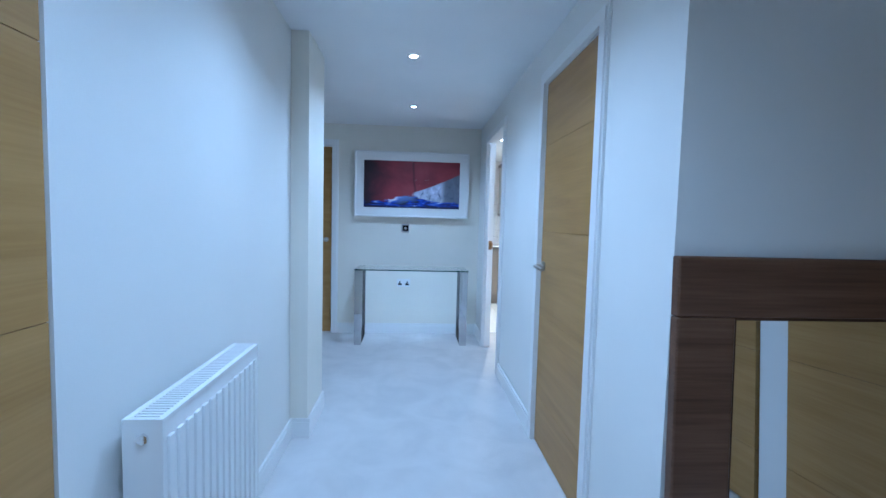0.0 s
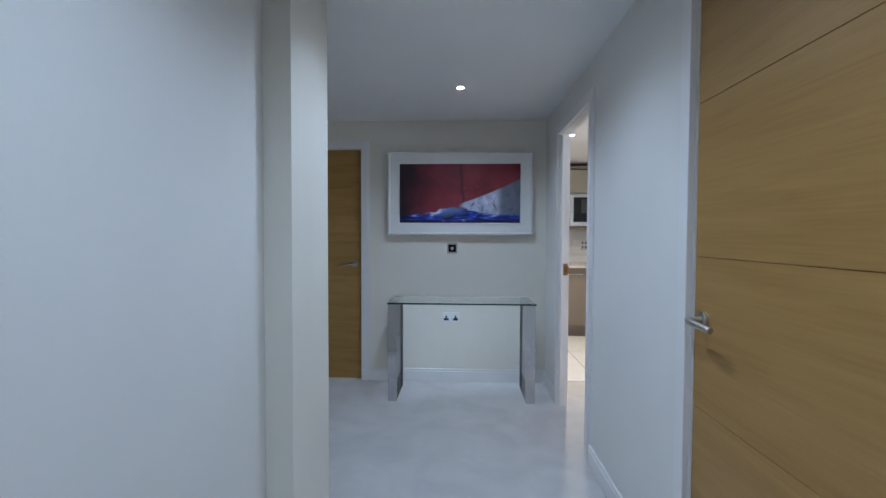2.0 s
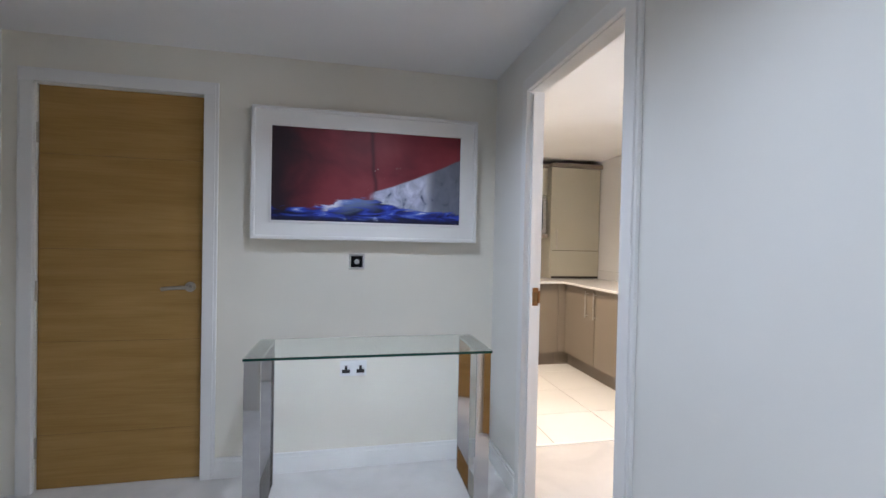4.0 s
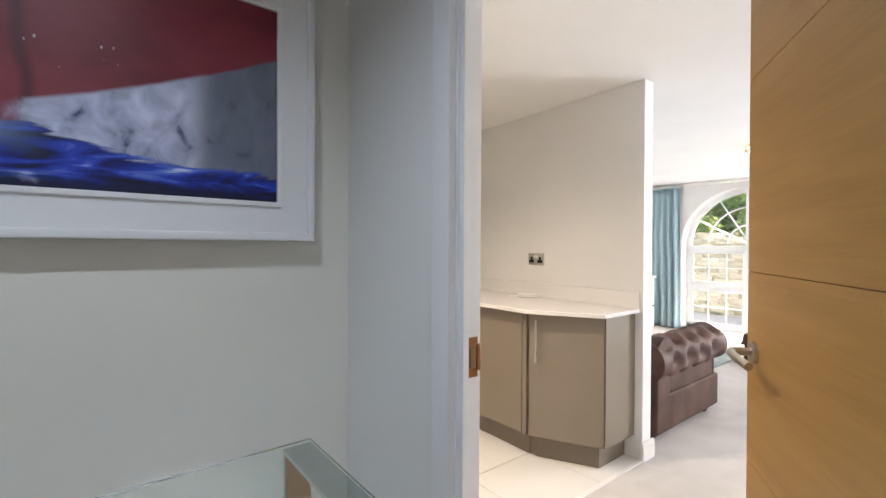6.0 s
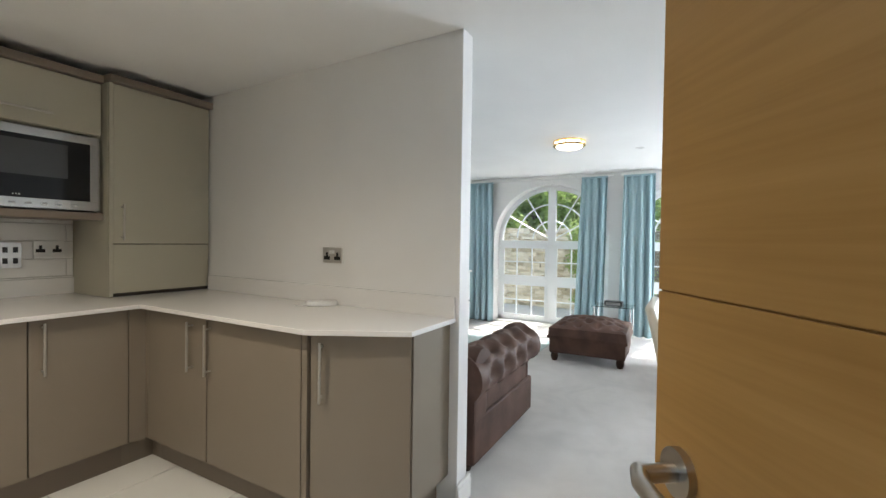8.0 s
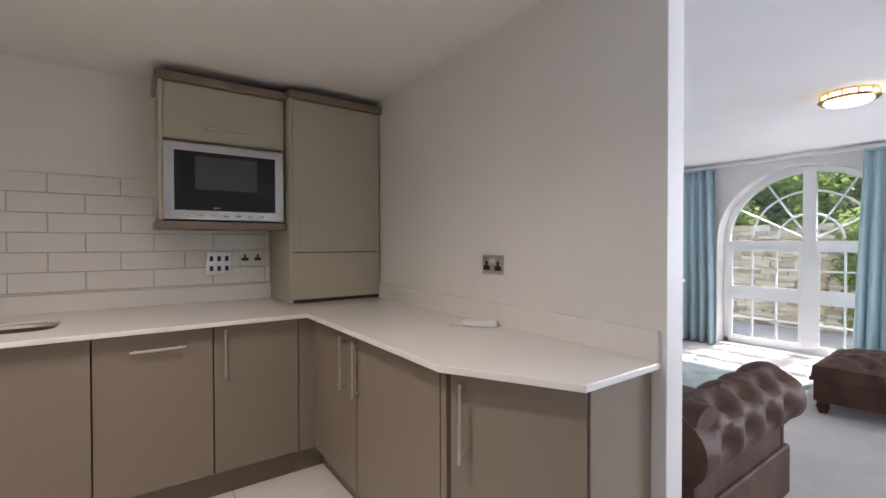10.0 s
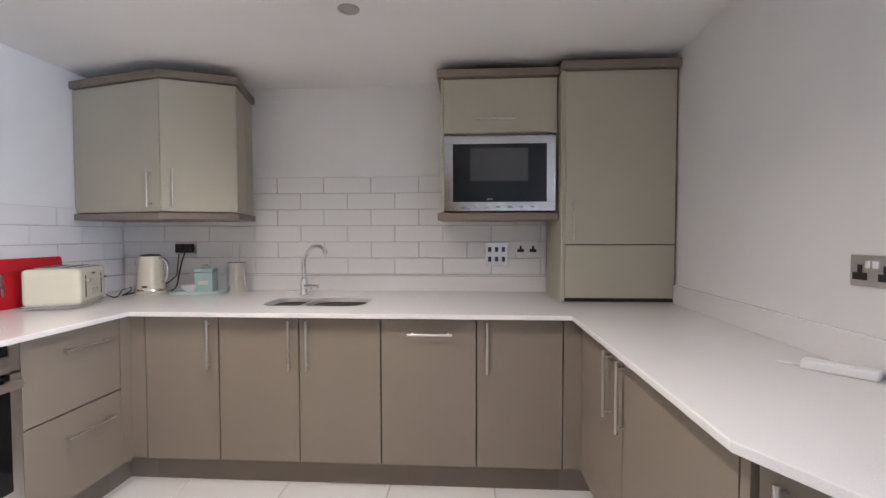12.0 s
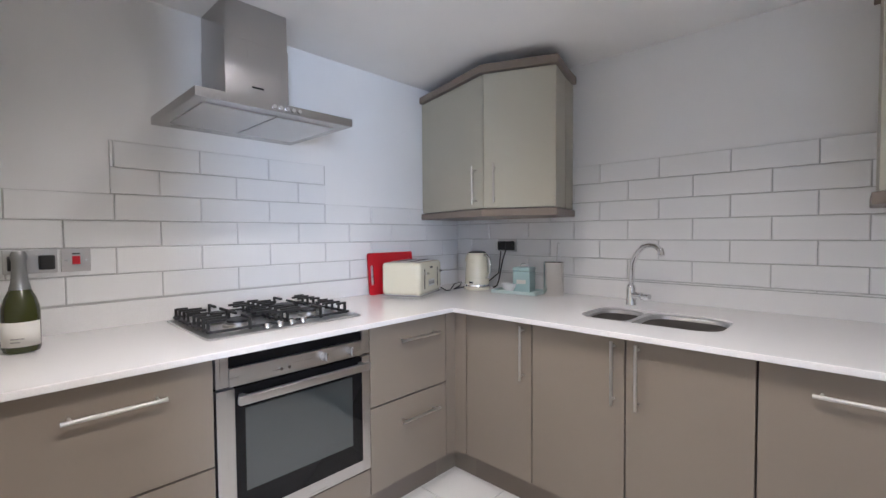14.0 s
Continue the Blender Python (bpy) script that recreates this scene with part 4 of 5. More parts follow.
part("back_panel", boxes((XL + 0.03, XL + 0.038, RY0, RY1, RZ0, RZ1 - 0.01)), TRIM, rad)
part("side_panel", boxes((XL + 0.028, RX + 0.003, RY0 - 0.004, RY0 - 0.001, RZ0, RZ1), bevel=0.001), TRIM, rad)
part("side_panel", boxes((XL + 0.028, RX + 0.003, RY1 + 0.001, RY1 + 0.004, RZ0, RZ1), bevel=0.001), TRIM, rad)
gr = part("top_grille", boxes((XL + 0.028, XL + 0.042, RY0, RY1, RZ1 - 0.012, RZ1), (RX - 0.012, RX + 0.003, RY0, RY1, RZ1 - 0.012, RZ1), bevel=0.002), TRIM, rad, "slotted top grille")
for k in range(42):
    y = RY0 + 0.008 + k * (RY1 - RY0 - 0.016) / 41
    part("slat", boxes((XL + 0.042, RX - 0.012, y - 0.0035, y + 0.0035, RZ1 - 0.008, RZ1 - 0.002)), TRIM, gr)
part("air_plug", cyl(bmesh.new(), (0.175, RY0 - 0.004, RZ1 - 0.045), (0.175, RY0 - 0.011, RZ1 - 0.045), 0.013, 6), CHROME, rad, "chrome plug")
for y in (RY0 + 0.1, RY1 - 0.1):
    part("bracket", boxes((XL + 0.001, XL + 0.03, y - 0.015, y + 0.015, 0.3, 0.7)), TRIM, rad)
part("pipe", cyl(bmesh.new(), (0.15, RY0 + 0.03, 0.0), (0.15, RY0 + 0.03, RZ0 + 0.01), 0.008, 10), TRIM, rad)
part("pipe", cyl(bmesh.new(), (0.15, RY1 - 0.03, 0.0), (0.15, RY1 - 0.03, RZ0 + 0.01), 0.008, 10), TRIM, rad)

# framed painting
PX0, PX1, PZ0, PZ1 = 0.143, 1.367, 1.285, 1.981
pic = thing("framed_painting", "abstract seascape painting in red and blue in a wide white frame", "painting", ((PX0 + PX1) / 2, YE, (PZ0 + PZ1) / 2))
w2, h2, fw = (PX1 - PX0) / 2, (PZ1 - PZ0) / 2, 0.096


def frame_ring(w, h, i, y0, y1, bevel):
    bm = bmesh.new()
    loops = [[bm.verts.new((sx * a, y, sz * b)) for sx, sz in ((-1, -1), (1, -1), (1, 1), (-1, 1))] for a, b, y in ((w, h, y0), (w - i, h - i, y0), (w - i, h - i, y1), (w, h, y1))]
    for p, q in zip(loops, loops[1:] + loops[:1]):
        for k in range(4):
            bm.faces.new((p[k], p[(k + 1) % 4], q[(k + 1) % 4], q[k]))
    bmesh.ops.recalc_face_normals(bm, faces=bm.faces)
    sharp = [e for e in bm.edges if e.calc_face_angle(0) > 0.5]
    bmesh.ops.bevel(bm, geom=sharp, offset=bevel, segments=2, affect="EDGES", profile=0.7)
    return bm


part("frame", frame_ring(w2, h2, fw, -0.05, -0.004, 0.004), TRIM, pic, "wide white painted frame")
part("outer_bead", frame_ring(w2 + 0.004, h2 + 0.004, 0.02, -0.06, -0.004, 0.006), TRIM, pic)
part("inner_bead", frame_ring(w2 - fw + 0.012, h2 - fw + 0.012, 0.013, -0.056, -0.02, 0.003), TRIM, pic)
CANVAS = mat("painted_canvas", (0.3, 0.05, 0.06), 0.45)


def mathn(op, a, b=None, c=None):
    n = node(CANVAS, "ShaderNodeMath")
    n.operation = op
    for k, v in enumerate((a, b, c)):
        if v is None:
            continue
        if isinstance(v, (int, float)):
            n.inputs[k].default_value = v
        else:
            link(CANVAS, v, n.inputs[k])
    return n.outputs[0]


def step(v, lo, hi):
    r = node(CANVAS, "ShaderNodeMapRange")
    r.interpolation_type = "SMOOTHSTEP"
    r.inputs["From Min"].default_value, r.inputs["From Max"].default_value = lo, hi
    link(CANVAS, v, r.inputs["Value"])
    return r.outputs["Result"]


def mixc(f, a, b):
    n = node(CANVAS, "ShaderNodeMixRGB")
    for v, k in ((f, "Fac"), (a, "Color1"), (b, "Color2")):
        if isinstance(v, tuple):
            n.inputs[k].default_value = (*v, 1)
        else:
            link(CANVAS, v, n.inputs[k])
    return n.outputs["Color"]


tc = node(CANVAS, "ShaderNodeTexCoord")
sp = node(CANVAS, "ShaderNodeSeparateXYZ")
link(CANVAS, tc.outputs["Object"], sp.inputs[0])
CX, CZ = sp.outputs["X"], sp.outputs["Z"]     # canvas is 1.0 wide, 0.48 high, centred
soft_n = noisy(CANVAS, 2.6, 8, (1.0, 1, 1.5), 0.35)
fine_n = noisy(CANVAS, 19, 10, (1.0, 1, 0.7), 0.6)
streak = noisy(CANVAS, 12, 12, (0.45, 1, 2.0), 1.0)
red = ramp(CANVAS, soft_n, [(0.25, (0.10, 0.010, 0.018)), (0.5, (0.21, 0.022, 0.034)), (0.75, (0.29, 0.045, 0.06))])
dark_left = mathn("MULTIPLY", step(mathn("MULTIPLY_ADD", soft_n, 0.35, CX), 0.0, -0.32), 0.93)
col = mixc(dark_left, red, (0.012, 0.010, 0.016))
line_ = mathn("MULTIPLY", step(mathn("ABSOLUTE", mathn("SUBTRACT", mathn("MULTIPLY_ADD", CZ, 0.06, CX), mathn("MULTIPLY", soft_n, 0.05))), 0.02, 0.0), 0.7)
col = mixc(line_, col, (0.05, 0.006, 0.012))
# white slope on the lower right
slope = mathn("SUBTRACT", mathn("ADD", CZ, mathn("MULTIPLY", fine_n, 0.014)), mathn("MULTIPLY_ADD", mathn("POWER", mathn("MAXIMUM", mathn("ADD", CX, 0.03), 0.0), 1.25), 0.46, -0.085))
ice = ramp(CANVAS, fine_n, [(0.32, (0.06, 0.08, 0.16)), (0.40, (0.33, 0.36, 0.48)), (0.55, (0.50, 0.53, 0.67)), (0.7, (0.68, 0.71, 0.84))])
ice = mixc(mathn("MULTIPLY", step(mathn("MULTIPLY_ADD", fine_n, 0.05, CX), 0.32, 0.40), 0.86), ice, (0.10, 0.115, 0.15))
on_ice = mathn("MULTIPLY", step(slope, 0.006, -0.006), step(mathn("MULTIPLY_ADD", fine_n, 0.08, CX), 0.03, 0.09))
col = mixc(on_ice, col, ice)
# dark blue sea with broken white crests
sea_edge = mathn("SUBTRACT", mathn("MULTIPLY_ADD", streak, -0.10, CZ), mathn("MULTIPLY_ADD", step(mathn("ABSOLUTE", mathn("ADD", CX, 0.02)), 0.30, 0.0), 0.07, -0.235))
sea = ramp(CANVAS, streak, [(0.38, (0.004, 0.006, 0.03)), (0.47, (0.01, 0.022, 0.20)), (0.56, (0.02, 0.06, 0.48)), (0.62, (0.12, 0.22, 0.62)), (0.69, (0.74, 0.78, 0.90))])
wash = mathn("MULTIPLY", step(mathn("ABSOLUTE", mathn("ADD", CX, 0.07)), 0.15, 0.04), mathn("MULTIPLY", step(sea_edge, -0.075, -0.02), 0.6))
sea = mixc(wash, sea, (0.20, 0.30, 0.52))
crest = mathn("MULTIPLY", step(mathn("ABSOLUTE", mathn("ADD", CX, 0.2)), 0.07, 0.01), step(mathn("ABSOLUTE", mathn("ADD", sea_edge, 0.012)), 0.02, 0.005))
sea = mixc(crest, sea, (0.74, 0.75, 0.82))
col = mixc(step(sea_edge, 0.008, -0.006), col, sea)
col = mixc(step(mathn("MULTIPLY_ADD", fine_n, 0.04, CZ), -0.195, -0.225), col, (0.008, 0.010, 0.04))
sprayn = node(CANVAS, "ShaderNodeTexVoronoi", Scale=60.0)
link(CANVAS, coords(CANVAS, (1, 1, 0.6)), sprayn.inputs["Vector"])
spray = mathn("MULTIPLY", step(sprayn.outputs["Distance"], 0.16, 0.10), mathn("MULTIPLY", step(mathn("ABSOLUTE", mathn("SUBTRACT", CX, 0.09)), 0.12, 0.05), step(mathn("ABSOLUTE", CZ), 0.11, 0.02)))
col = mixc(mathn("MULTIPLY", spray, step(fine_n, 0.52, 0.6)), col, (0.7, 0.6, 0.58))
base(CANVAS, col)
bump(CANVAS, fine_n, 0.3, 0.003)
part("canvas", boxes((-w2 + fw - 0.005, w2 - fw + 0.005, -0.047, -0.04, -h2 + fw - 0.005, h2 - fw + 0.005)), CANVAS, pic, "red, black, blue and white brushwork")
part("backing", boxes((-w2 + 0.03, w2 - 0.03, -0.006, 0, -h2 + 0.03, h2 - 0.03)), BROWNWOOD, pic)

# console table
tb = thing("console_table", "glass-topped console table on two polished chrome loop legs", "table")
TA, TB_, TY0, TY1 = 0.209, 1.338, 4.474, 4.862
topg = part("tabletop", boxes((TA, TB_, TY0 + 0.003, TY1, 0.748, 0.76), bevel=0.001), TGLASS, tb, "clear glass top")
topg.visible_shadow = False
part("glass_edge", boxes((TA, TB_, TY0, TY0 + 0.003, 0.7485, 0.7595)), GLASSE, topg, "green polished glass edge")
for x0 in (TA + 0.004, TB_ - 0.074):
    x1 = x0 + 0.07
    part("leg_frame", boxes((x0, x1, TY0 + 0.01, TY0 + 0.022, 0.0, 0.7475), (x0, x1, TY1 - 0.022, TY1 - 0.01, 0.0, 0.7475), (x0, x1, TY0 + 0.022, TY1 - 0.022, 0.0, 0.012), (x0, x1, TY0 + 0.022, TY1 - 0.022, 0.7355, 0.7475), bevel=0.0015), LEGCHROME, tb, "flat polished chrome loop")


def socket(name, label, at, turn, w, h, plate_mat, holes, switches=0, inserts=None):
    """Wall plate facing -y in its own frame, with square pin holes and rockers."""
    s = thing(name, label, "socket", at, turn)
    part("plate", boxes((-w / 2, w / 2, -0.008, 0, -h / 2, h / 2), bevel=0.003), plate_mat, s)
    if inserts:
        part("insert", boxes((-w / 2 + 0.012, w / 2 - 0.012, -0.0095, -0.007, -h / 2 + 0.012, h / 2 - 0.012), bevel=0.001), inserts, s)
    for hx, hz in holes:
        part("pin_hole", boxes((hx - 0.007, hx + 0.007, -0.0105, -0.0085, hz + 0.002, hz + 0.024), (hx - 0.022, hx + 0.022, -0.0105, -0.0085, hz - 0.018, hz + 0.002)), BLACK, s)
    for k in range(switches):
        x = (k - (switches - 1) / 2) * 0.022
        part("rocker", boxes((x - 0.008, x + 0.008, -0.013, -0.008, 0.008, 0.028), bevel=0.002), WHITEP, s)
    return s


socket("wall_socket", "white double power socket low on the corridor's end wall", (0.684, YE - 0.0005, 0.561), 0, 0.147, 0.087, WHITEP, [(-0.04, -0.008), (0.04, -0.008)], 2)
sw = thing("light_switch", "square black and chrome light switch below the painting", "switch", (0.693, YE - 0.0005, 1.163))
part("plate", boxes((-0.043, 0.043, -0.007, 0, -0.043, 0.043), bevel=0.003), CHROME, sw)
part("insert", boxes((-0.032, 0.032, -0.0085, -0.006, -0.032, 0.032), bevel=0.001), BLACKGLASS, sw)
part("dial", cyl(bmesh.new(), (0, -0.0085, 0), (0, -0.02, 0), 0.014, 24), CHROME, sw, "round chrome dimmer dial", True)
socket("wall_socket", "brushed steel double power socket above the peninsula worktop", (XP + 0.0265, 5.852, 1.175), -91.8, 0.147, 0.087, PLATE, [(-0.04, -0.008), (0.04, -0.008)], 2)

# leaning mirror
mir = thing("leaning_mirror", "large mirror in a dark stained wooden frame leaning on the wall", "mirror", (1.935, 1.29, 0))
tilt = Matrix.Rotation(radians(-2.2), 4, "X")
MW, MH, MF = 0.445, 1.178, 0.165


def tilted(bm):
    return moved(bm, Matrix.Translation((0, -0.012, 0)) @ tilt)


part("frame", tilted(boxes((-MW, MW, -0.035, 0.0, MH - MF, MH), (-MW, MW, -0.035, 0.0, 0.002, MF), (-MW, -MW + MF, -0.035, 0.0, MF, MH - MF), (MW - MF, MW, -0.035, 0.0, MF, MH - MF), bevel=0.01, seg=3)), MIRRORWOOD, mir, "dark stained wooden frame")
part("inner_slip", tilted(boxes((-MW + MF, -MW + MF + 0.008, -0.026, -0.012, MF, MH - MF), (MW - MF - 0.008, MW - MF, -0.026, -0.012, MF, MH - MF), (-MW + MF + 0.008, MW - MF - 0.008, -0.026, -0.012, MH - MF - 0.008, MH - MF), (-MW + MF + 0.008, MW - MF - 0.008, -0.026, -0.012, MF, MF + 0.008))), BROWNWOOD, mir)
part("mirror_glass", tilted(boxes((-MW + MF, MW - MF, -0.014, -0.009, MF, MH - MF))), MIRROR, mir, "silvered mirror glass")
part("back_board", tilted(boxes((-MW + 0.05, MW - 0.05, -0.008, -0.001, 0.05, MH - 0.05))), BROWNWOOD, mir)

# ---- sitting room ----


def curtain(label, y0, y1, tie=0.0, x=XW - 0.1):
    """Full-length pleated curtain with a gathered heading."""
    c = thing("curtain", label, "curtain", (x, (y0 + y1) / 2, 0), group="teal curtains")
    n, rows = 72, 16
    w = y1 - y0
    bm = bmesh.new()
    grid = []
    for j in range(rows + 1):
        s = j / rows
        z = 0.012 + s * (H - 0.09)
        spread = 1.0 + 0.12 * (1 - s)
        row = []
        for k in range(n + 1):
            f = k / n
            ph = 2 * math.pi * f * max(3, round(w / 0.095))
            amp = 0.046 - 0.024 * s + 0.008 * math.sin(5 * f + 1.3)
            wob = 0.012 * math.sin(3.1 * f + 4 * s)
            row.append(bm.verts.new((amp * math.sin(ph + 0.5 * math.sin(6 * f)) + wob, (f - 0.5) * w * spread + 0.012 * math.cos(ph) * (1 - s) + tie * (1 - s), z)))
        grid.append(row)
    for a, b in zip(grid, grid[1:]):
        for k in range(n):
            bm.faces.new((a[k], a[k + 1], b[k + 1], b[k]))
    cl = part("cloth", bm, TEAL, c, "", True)
    th = cl.modifiers.new("thick", "SOLIDIFY")
    th.thickness = 0.004
    part("heading_tape", boxes((-0.02, 0.02, -w / 2, w / 2, H - 0.085, H - 0.06), bevel=0.004), TEAL, c)
    return c


curtain("long teal pleated curtain beside the arched window", 6.78, 7.35)
curtain("long teal pleated curtain drawn back between the windows", 5.07, 5.42, 0.04)
curtain("long teal pleated curtain drawn back between the windows", 4.47, 4.86, 0.0)
for y0, y1 in ((5.0, 7.40), (2.5, 4.9)):
    tr = thing("curtain_track", "white curtain track along the ceiling", "curtain rail")
    part("rail", boxes((XW - 0.125, XW - 0.075, y0, y1, H - 0.058, H - 0.035), bevel=0.004), TRIM, tr)
    part("fixing", boxes((XW - 0.11, XW - 0.09, y0 + 0.2, y0 + 0.24, H - 0.035, H), (XW - 0.11, XW - 0.09, y1 - 0.24, y1 - 0.2, H - 0.035, H)), TRIM, tr)


def tufted(bm, length, a0, a1, r, cx, cz, rows=3, per=0.22, cap=True, depth=0.055):
    """A padded roll along y with diamond button dents; a0..a1 is its arc in degrees."""
    nu, nv = max(12, int(length / 0.022)), 30
    pts = []
    for i in range(nu + 1):
        y = length * i / nu
        row = []
        for j in range(nv + 1):
            v = j / nv
            a = radians(a0 + (a1 - a0) * v)
            d = 0.0
            for q in range(rows):
                vv = (q + 0.5) / rows
                off = per / 2 if q % 2 else 0
                k = round((y - off - per / 2) / per)
                yc = off + per / 2 + k * per
                if 0.04 < yc < length - 0.04:
                    dd = ((y - yc) / (per * 0.42)) ** 2 + ((v - vv) * rows / 0.48) ** 2
                    d += math.exp(-dd * 1.6)
            crease = 0.4 * max(0, math.cos(2 * math.pi * y / per)) ** 6
            rr = r * (1 - 0.06 * crease) - depth * min(1.2, d)
            row.append((cx + rr * math.cos(a), y, cz + rr * math.sin(a)))
        pts.append(row)
    vs = [[bm.verts.new(p) for p in row] for row in pts]
    for a, b in zip(vs, vs[1:]):
        for j in range(nv):
            bm.faces.new((a[j], a[j + 1], b[j + 1], b[j]))
    if cap:
        for row, ye in ((vs[0], 0), (vs[-1], length)):
            c = bm.verts.new((cx, ye, cz))
            for j in range(nv):
                bm.faces.new((c, row[j], row[j + 1]))
    return bm


def bun_foot(parent, x, y, h=0.09):
    part("foot", moved(lathe([(0, 0), (0.026, 0), (0.034, 0.02), (0.042, h * 0.55), (0.036, h - 0.015), (0.045, h), (0, h)], 20), Matrix.Translation((x, y, 0))), BROWNWOOD, parent, "turned dark wooden foot", True)


def chesterfield(name, label, at, turn, width):
    """Buttoned leather sofa: its back along x=0, facing +x, one arm at y=0, the other at y=width."""
    s = thing(name, label, "sofa", at, turn, "brown leather sofas")
    D, AW, TOP = 1.05, 0.25, 0.67
    part("base", boxes((0.03, D - 0.04, 0.03, width - 0.03, 0.06, 0.30), bevel=0.02, seg=3), LEATHER, s, "", True)
    n = max(1, round((width - 2 * AW) / 0.62))
    for k in range(n):
        w = (width - 2 * AW) / n
        part("seat_cushion", boxes((0.22, D, AW + k * w + 0.004, AW + (k + 1) * w - 0.004, 0.305, 0.45), bevel=0.05, seg=4), LEATHER, s, "", True)
    part("back_panel", boxes((0.03, 0.2, 0.03, width - 0.03, 0.28, TOP - 0.08), bevel=0.02), LEATHER, s)
    part("back_roll", moved(tufted(bmesh.new(), width - 0.04, -75, 255, 0.125, 0, 0), Matrix.Translation((0.115, 0.02, TOP - 0.11))), LEATHER, s, "buttoned leather back roll", True)
    for y in (0.0, width):
        sgn = 1 if y == 0 else -1
        part("arm_panel", boxes((0.03, D - 0.1, *sorted((y + sgn * 0.05, y + sgn * 0.2)), 0.06, TOP - 0.1), bevel=0.02, seg=3), LEATHER, s, "", True)
        part("arm_front", boxes((D - 0.11, D - 0.075, *sorted((y + sgn * 0.045, y + sgn * 0.205)), 0.06, TOP - 0.13), bevel=0.015, seg=3), LEATHER, s, "", True)
        roll = tufted(bmesh.new(), D - 0.03, -90, 270, 0.155, 0, 0, rows=6, per=0.21, depth=0.06)
        m = Matrix.Translation((0.0, y + sgn * 0.125, TOP - 0.145)) @ Matrix.Rotation(radians(-90), 4, "Z")
        part("arm_roll", moved(roll, m), LEATHER, s, "buttoned rolled leather arm", True)
        for x in (0.1, D - 0.12):
            bun_foot(s, x, y + sgn * 0.11, 0.06)
    return s


chesterfield("sofa", "brown buttoned leather sofa with rolled arms against the dividing wall", (3.66, 5.03, 0), 0, 1.95)
chesterfield("sofa", "brown buttoned leather sofa with its back to the window", (6.84, 4.16, 0), 180, 1.75)


def ottoman(at, turn):
    o = thing("ottoman", "square brown leather footstool with a deep-buttoned top", "footstool", at, turn)
    W = 0.40
    part("body", boxes((-W + 0.02, W - 0.02, -W + 0.02, W - 0.02, 0.09, 0.27), bevel=0.02, seg=3), LEATHER, o, "", True)
    n = 44
    bm = bmesh.new()
    vs = []
    per = 0.19
    for i in range(n + 1):
        row = []
        for j in range(n + 1):
            u, v = (i / n - 0.5) * 2, (j / n - 0.5) * 2
            x, y = u * W, v * W
            e = max(abs(u), abs(v))
            z = 0.455 - 0.11 * e ** 2.4 - (0.10 if e > 0.995 else 0)
            d = 0.0
            for a in range(-2, 3):
                for b in range(-2, 3):
                    for ox in (0, 0.5):
                        cx, cy = (a + ox) * per, (b + ox) * per
                        if abs(cx) < W - 0.05 and abs(cy) < W - 0.05:
                            d += math.exp(-(((x - cx) / 0.04) ** 2 + ((y - cy) / 0.04) ** 2))
            row.append(bm.verts.new((x, y, z - 0.045 * min(1, d))))
        vs.append(row)
    for a, b in zip(vs, vs[1:]):
        for j in range(n):
            bm.faces.new((a[j], b[j], b[j + 1], a[j + 1]))
    rim = [vs[0][j] for j in range(n + 1)] + [vs[i][n] for i in range(1, n + 1)] + [vs[n][j] for j in range(n - 1, -1, -1)] + [vs[i][0] for i in range(n - 1, 0, -1)]
    low = [bm.verts.new((v.co.x * 1.0, v.co.y * 1.0, 0.272)) for v in rim]
    for k in range(len(rim)):
        bm.faces.new((rim[k], rim[(k + 1) % len(rim)], low[(k + 1) % len(rim)], low[k]))
    part("cushion", bm, LEATHER, o, "deep-buttoned leather top", True)
    for a in range(-2, 3):
        for b in range(-2, 3):
            if abs(a) < 2 and abs(b) < 2:
                part("button", moved(lathe([(0, 0.006), (0.008, 0.005), (0.011, 0), (0, 0)], 10), Matrix.Translation((a * per, b * per, 0.417 - 0.11 * (max(abs(a), abs(b)) * per / 0.40) ** 2.4))), LEATHER, o)
    for x in (-W + 0.07, W - 0.07):
        for y in (-W + 0.07, W - 0.07):
            bun_foot(o, x, y)


ottoman((6.63, 5.0, 0), 2)

ch = thing("dining_chair", "cream leather cantilever dining chair on a chrome base", "chair", (3.84, 3.91, 0), 180)
bm = bmesh.new()
prof = [(-0.20, 0.44), (-0.235, 0.55), (-0.245, 0.7), (-0.275, 0.85), (-0.32, 1.0)]
v0 = []
for k, (y, z) in enumerate(prof):
    t_ = 0.026 if k < len(prof) - 1 else 0.018
    v0.append([bm.verts.new((sx * 0.215, y + sy * t_, z)) for sx, sy in ((-1, -1), (1, -1), (1, 1), (-1, 1))])
for a, b in zip(v0, v0[1:]):
    for k in range(4):
        bm.faces.new((a[k], a[(k + 1) % 4], b[(k + 1) % 4], b[k]))
bm.faces.new(v0[0]), bm.faces.new(v0[-1])
bk = part("backrest", bm, CREAMLEATHER, ch, "", True)
bv = bk.modifiers.new("round", "BEVEL")
bv.width, bv.segments = 0.014, 3
part("seat", boxes((-0.215, 0.215, -0.21, 0.23, 0.41, 0.475), bevel=0.025, seg=4), CREAMLEATHER, ch, "", True)
for sx in (-1, 1):
    part("leg", tube([(sx * 0.2, -0.2, 0.402), (sx * 0.2, 0.16, 0.402), (sx * 0.2, 0.21, 0.392), (sx * 0.2, 0.235, 0.35), (sx * 0.2, 0.24, 0.08), (sx * 0.2, 0.225, 0.035), (sx * 0.2, 0.18, 0.014), (sx * 0.2, -0.24, 0.014)], 0.0125, 12), CHROME, ch, "polished chrome tube leg", True)
